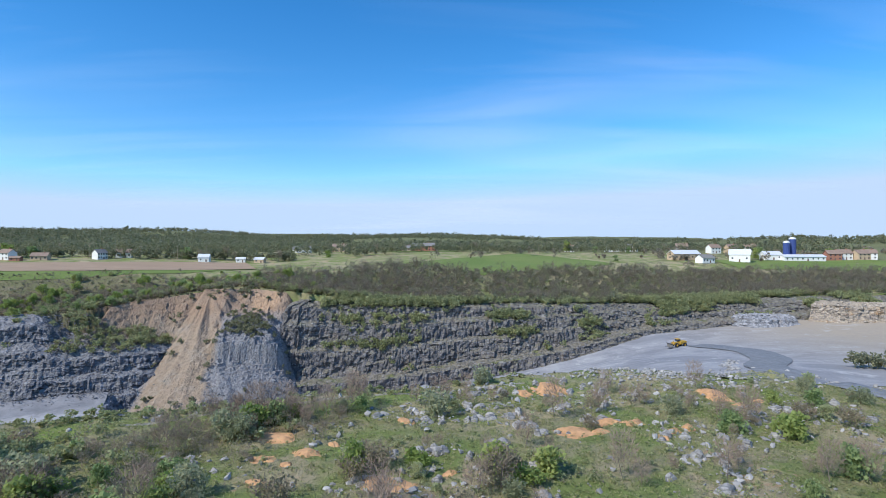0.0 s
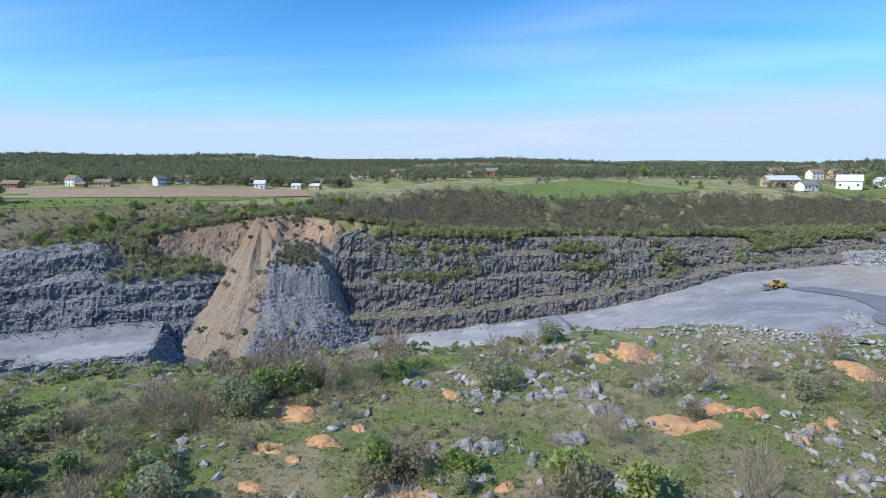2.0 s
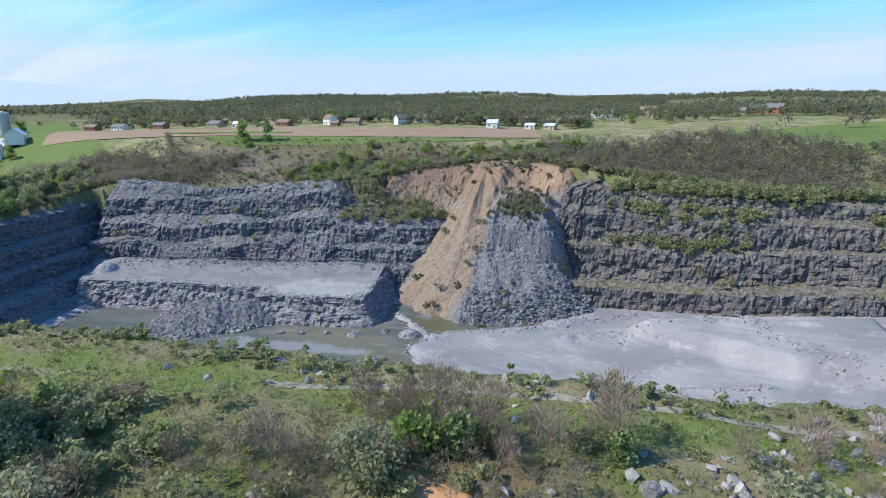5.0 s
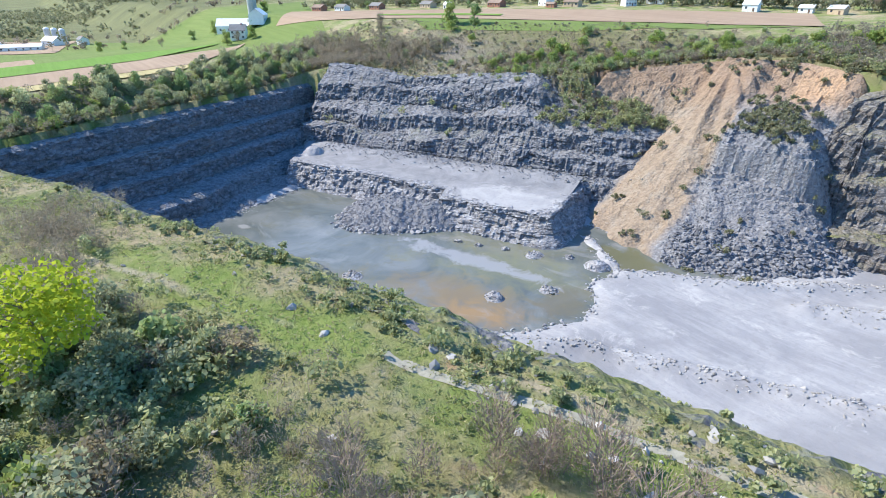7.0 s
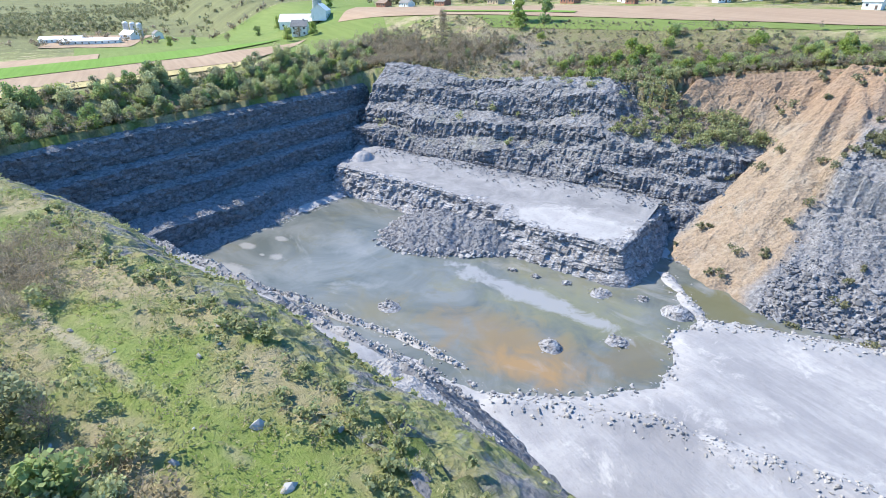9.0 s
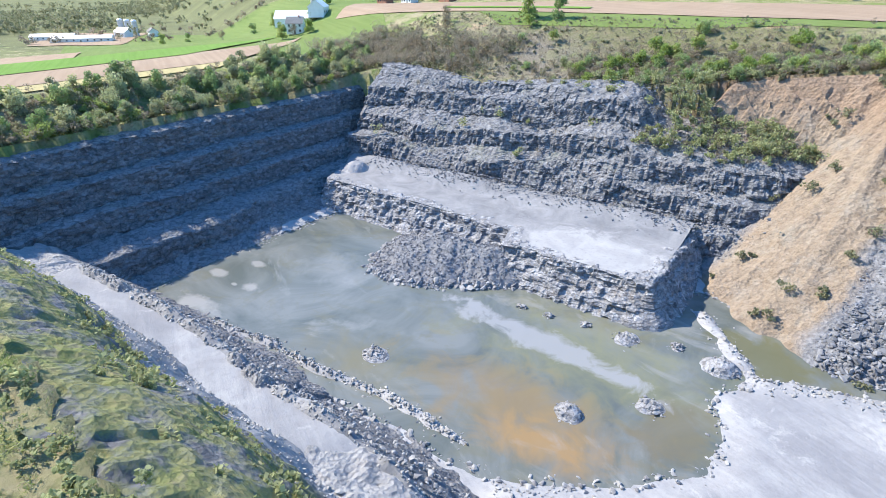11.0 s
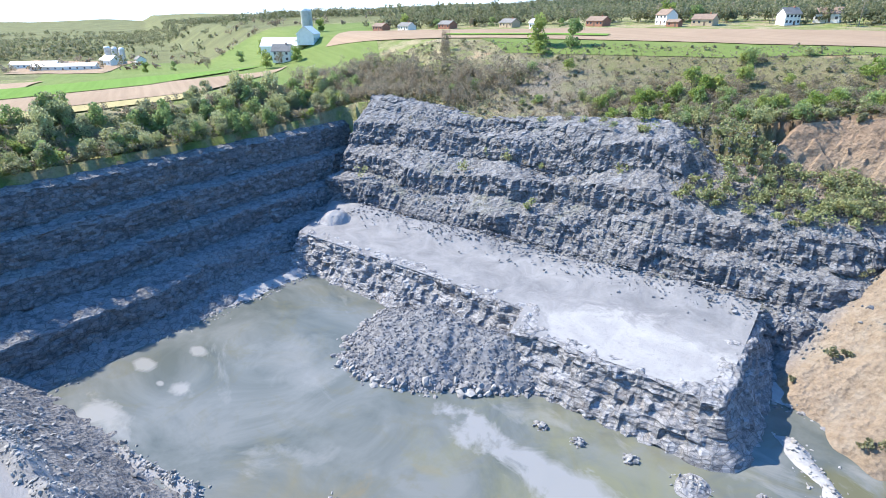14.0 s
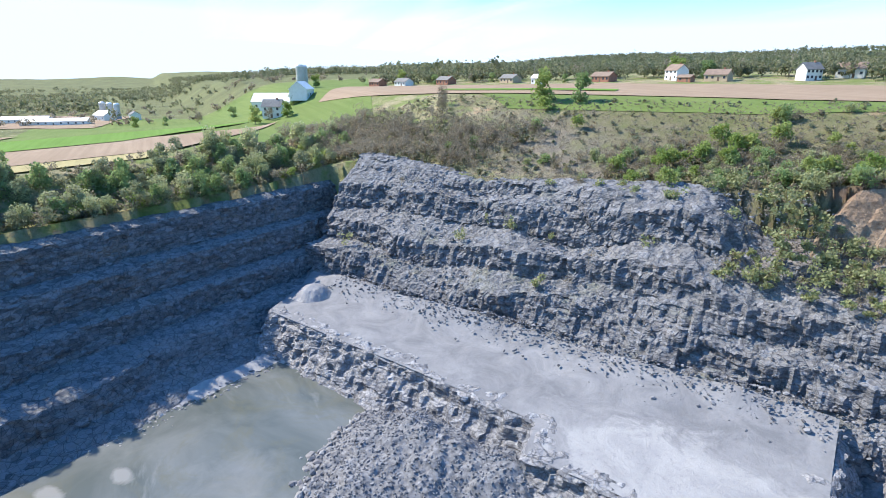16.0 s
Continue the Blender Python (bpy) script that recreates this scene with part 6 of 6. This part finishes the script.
H("house", -126, 480, 5, 20, 9, 5, 2.6, M_WHITE, M_ROOF, "modern white house with a dark roof on the hill", "house", 6, 2)
H("house", -100, 520, 0, 13, 8, 5, 2.6, M_TAN, M_ROOF_B, "tan house on the wooded hill", "house", 4, 2)
H("house", -20, 560, -8, 24, 9, 5.5, 3, M_BRICK, M_ROOF, "long brick house with a grey roof on the hill", "house", 7, 2)
H("house", -38, 556, -8, 10, 8, 3.5, 2.4, M_TAN, M_ROOF, "stone annexe beside the brick house", "house", 3)
H("house", 193, 610, 0, 17, 8, 4, 2.4, M_WHITE, M_ROOF, "white house on the far rise", "house", 5)
H("house", 216, 615, 0, 12, 8, 6, 2.8, M_WHITE, M_ROOF, "white two-storey house on the far rise", "house", 4, 2)
H("barn", 200, 446, 12, 24, 10, 5, 3, M_TAN, M_TIN, "tan barn with a white metal roof behind the tree belt", "barn", 5, 1, False)
H("house", 207, 424, 20, 12, 8, 4, 2.6, M_WHITE, M_ROOF, "white house behind the tree belt", "house", 4)
H("barn", 240, 434, -30, 15, 10, 6, 4, M_WHITE, M_TIN, "white barn with a white roof behind the tree belt", "barn", 3, 1, False)
H("barn", 298, 446, 0, 34, 10, 3.4, 1.8, M_WHITE, M_TIN, "long low white cattle shed before the blue silos", "barn", 8, 1, False)
H("barn", 276, 452, 0, 14, 9, 4.5, 2.6, M_WHITE, M_TIN, "white barn by the blue silos", "barn", 3, 1, False)
for x, y, m in ((328, 452, M_BRICK), (340, 456, M_WHITE), (352, 452, M_TAN), (366, 462, M_WHITE), (262, 520, M_WHITE), (240, 540, M_WHITE), (290, 540, M_TAN), (150, 640, M_WHITE), (320, 560, M_WHITE)):
    H("house", x, y, (x * 7) % 40 - 20, 11, 8, 5.5, 3, m, M_ROOF_B, "two-storey house of the far village among trees", "house", 3, 2)
silo(290, 453, 2.6, 15, M_BLUE, M_TIN, "tall dark blue enamel silo with a pale cap")
silo(297, 456, 2.8, 18, M_BLUE, M_TIN, "taller dark blue enamel silo with a pale cap")
# white farm behind the pit corner
H("house", -412, 190, 60, 10, 8, 6, 3.4, M_WHITE, M_ROOF, "white farmhouse with a grey roof by the thicket", "house", 3, 2)
H("barn", -440, 196, 60, 22, 13, 5, 4.5, M_WHITE, M_TIN, "large white barn with a white metal roof", "barn", 4, 1, False)
H("barn", -428, 210, -30, 16, 10, 6, 4, M_WHITE, M_TIN, "white barn wing with a metal roof", "barn", 3, 1, False)
silo(-478, 222, 2.6, 15, M_CONCRETE, M_TIN, "grey concrete silo with a pale cap by the white barn")
silo(-484, 226, 2.6, 14, M_CONCRETE, M_TIN, "grey concrete silo with a pale cap by the white barn")
# far farm with long sheds
H("long_shed", -662, 60, 75, 50, 11, 3.4, 2.2, M_WHITE, M_TIN, "very long white poultry shed", "shed", 9, 1, False)
H("long_shed", -690, 36, 75, 36, 11, 3.4, 2.2, M_WHITE, M_TIN, "long white poultry shed", "shed", 8, 1, False)
H("barn", -690, 94, 30, 18, 11, 5, 3.6, M_WHITE, M_TIN, "white barn beside the long sheds", "barn", 3, 1, False)
H("house", -680, 118, 10, 12, 8, 5, 2.8, M_WHITE, M_ROOF, "white house beside the long sheds", "house", 3, 2)
for dx in (0, 6, 12):
    silo(-712 + dx, 92 + dx, 2.6, 15 - dx * 0.1, M_CONCRETE, M_TIN, "dark grey silo with a pale cap by the long sheds")


def utility_pole(x, y, turn):
    root = empty("utility_pole", pose(x, y, float(plateau(x, y)) - 0.3, 0, 0, turn))
    bm = bmesh.new()
    bmesh.ops.create_cone(bm, cap_ends=True, segments=8, radius1=0.17, radius2=0.11, depth=10, matrix=Matrix.Translation((0, 0, 5)))
    part("pole", bm, M_POLE, root)
    bm = bmesh.new()
    box(bm, -1.1, -0.07, 9.2, 1.1, 0.07, 9.4, 0.02)
    part("crossarm", bm, M_POLE, root)
    for sx in (-0.9, 0.9):
        bm = bmesh.new()
        bmesh.ops.create_cone(bm, cap_ends=True, segments=6, radius1=0.07, radius2=0.05, depth=0.2, matrix=Matrix.Translation((sx, 0, 9.5)))
        part("insulator", bm, M_CONCRETE, root)
    return tagged(root, "timber utility pole with a crossarm by the farm lane", "utility pole", "utility poles")


for x, y in ((-206, 366), (-186, 376), (-245, 372), (-172, 390), (-340, 310)):
    utility_pole(x, y, 20)

# ---------- wheel loader ----------
M_YELLOW = plain("loader_yellow", (0.55, 0.33, 0.05), 0.5, vary=0.15)
M_TYRE = plain("tyre_rubber", (0.03, 0.03, 0.032), 0.9)
M_STEEL = plain("bucket_steel", (0.22, 0.21, 0.2), 0.55, 0.4)
loader = empty("wheel_loader", pose(108, 247, float(floor_z(np.array([108.0]), np.array([247.0]))[0]) + 0.05, 0, 0, 200))
bm = bmesh.new()
box(bm, -4.2, -1.3, 1.2, -0.6, 1.3, 2.7, 0.15)
part("engine_hood", bm, M_YELLOW, loader)
bm = bmesh.new()
box(bm, -0.6, -1.0, 1.1, 2.4, 1.0, 2.1, 0.12)
part("front_frame", bm, M_YELLOW, loader)
bm = bmesh.new()
box(bm, -0.9, -0.85, 2.7, 0.9, 0.85, 3.5, 0.08)
cab = part("cab", bm, M_GLASS, loader, "dark glazed cab")
bm = bmesh.new()
box(bm, -1.1, -1.0, 3.5, 1.0, 1.0, 3.7, 0.06)
part("cab_roof", bm, M_YELLOW, cab)
for sy in (-0.7, 0.7):
    bm = bmesh.new()
    vs = [bm.verts.new(c) for c in ((1.4, sy - 0.12, 2.0), (1.6, sy - 0.12, 2.6), (4.3, sy - 0.12, 1.1), (4.1, sy - 0.12, 0.7))]
    vt = [bm.verts.new((v.co.x, sy + 0.12, v.co.z)) for v in vs]
    bm.faces.new(vs), bm.faces.new(vt[::-1])
    for i in range(4):
        bm.faces.new((vs[i], vs[(i + 1) % 4], vt[(i + 1) % 4], vt[i]))
    bmesh.ops.recalc_face_normals(bm, faces=bm.faces)
    part("lift_arm", bm, M_YELLOW, loader)
bm = bmesh.new()
cs = [(4.2, 0.2), (5.6, 0.15), (5.7, 0.3), (4.5, 0.45), (4.4, 1.5), (5.0, 1.9), (4.8, 2.0), (4.1, 1.6)]
a = [bm.verts.new((x, -1.7, z)) for x, z in cs]
b = [bm.verts.new((x, 1.7, z)) for x, z in cs]
for i in range(len(cs)):
    j = (i + 1) % len(cs)
    bm.faces.new((a[i], a[j], b[j], b[i]))
bm.faces.new(a[::-1]), bm.faces.new(b)
part("bucket", bm, M_STEEL, loader, "worn steel bucket")
for wx in (-2.9, 1.7):
    for sy in (-1.35, 1.35):
        bm = bmesh.new()
        bmesh.ops.create_cone(bm, cap_ends=True, segments=24, radius1=1.0, radius2=1.0, depth=0.75, matrix=Matrix.Translation((wx, sy, 1.0)) @ Matrix.Rotation(radians(90), 4, 'X'))
        bmesh.ops.bevel(bm, geom=[e for e in bm.edges if len(e.link_faces) == 2 and e.calc_face_angle(0) > 1], offset=0.12, segments=2, affect='EDGES')
        wheel = part("tyre", bm, M_TYRE, loader)
        bm = bmesh.new()
        bmesh.ops.create_cone(bm, cap_ends=True, segments=16, radius1=0.5, radius2=0.45, depth=0.8, matrix=Matrix.Translation((wx, sy, 1.0)) @ Matrix.Rotation(radians(90), 4, 'X'))
        part("rim", bm, M_YELLOW, wheel)
tagged(loader, "yellow wheel loader standing on the grey quarry floor", "wheel loader")
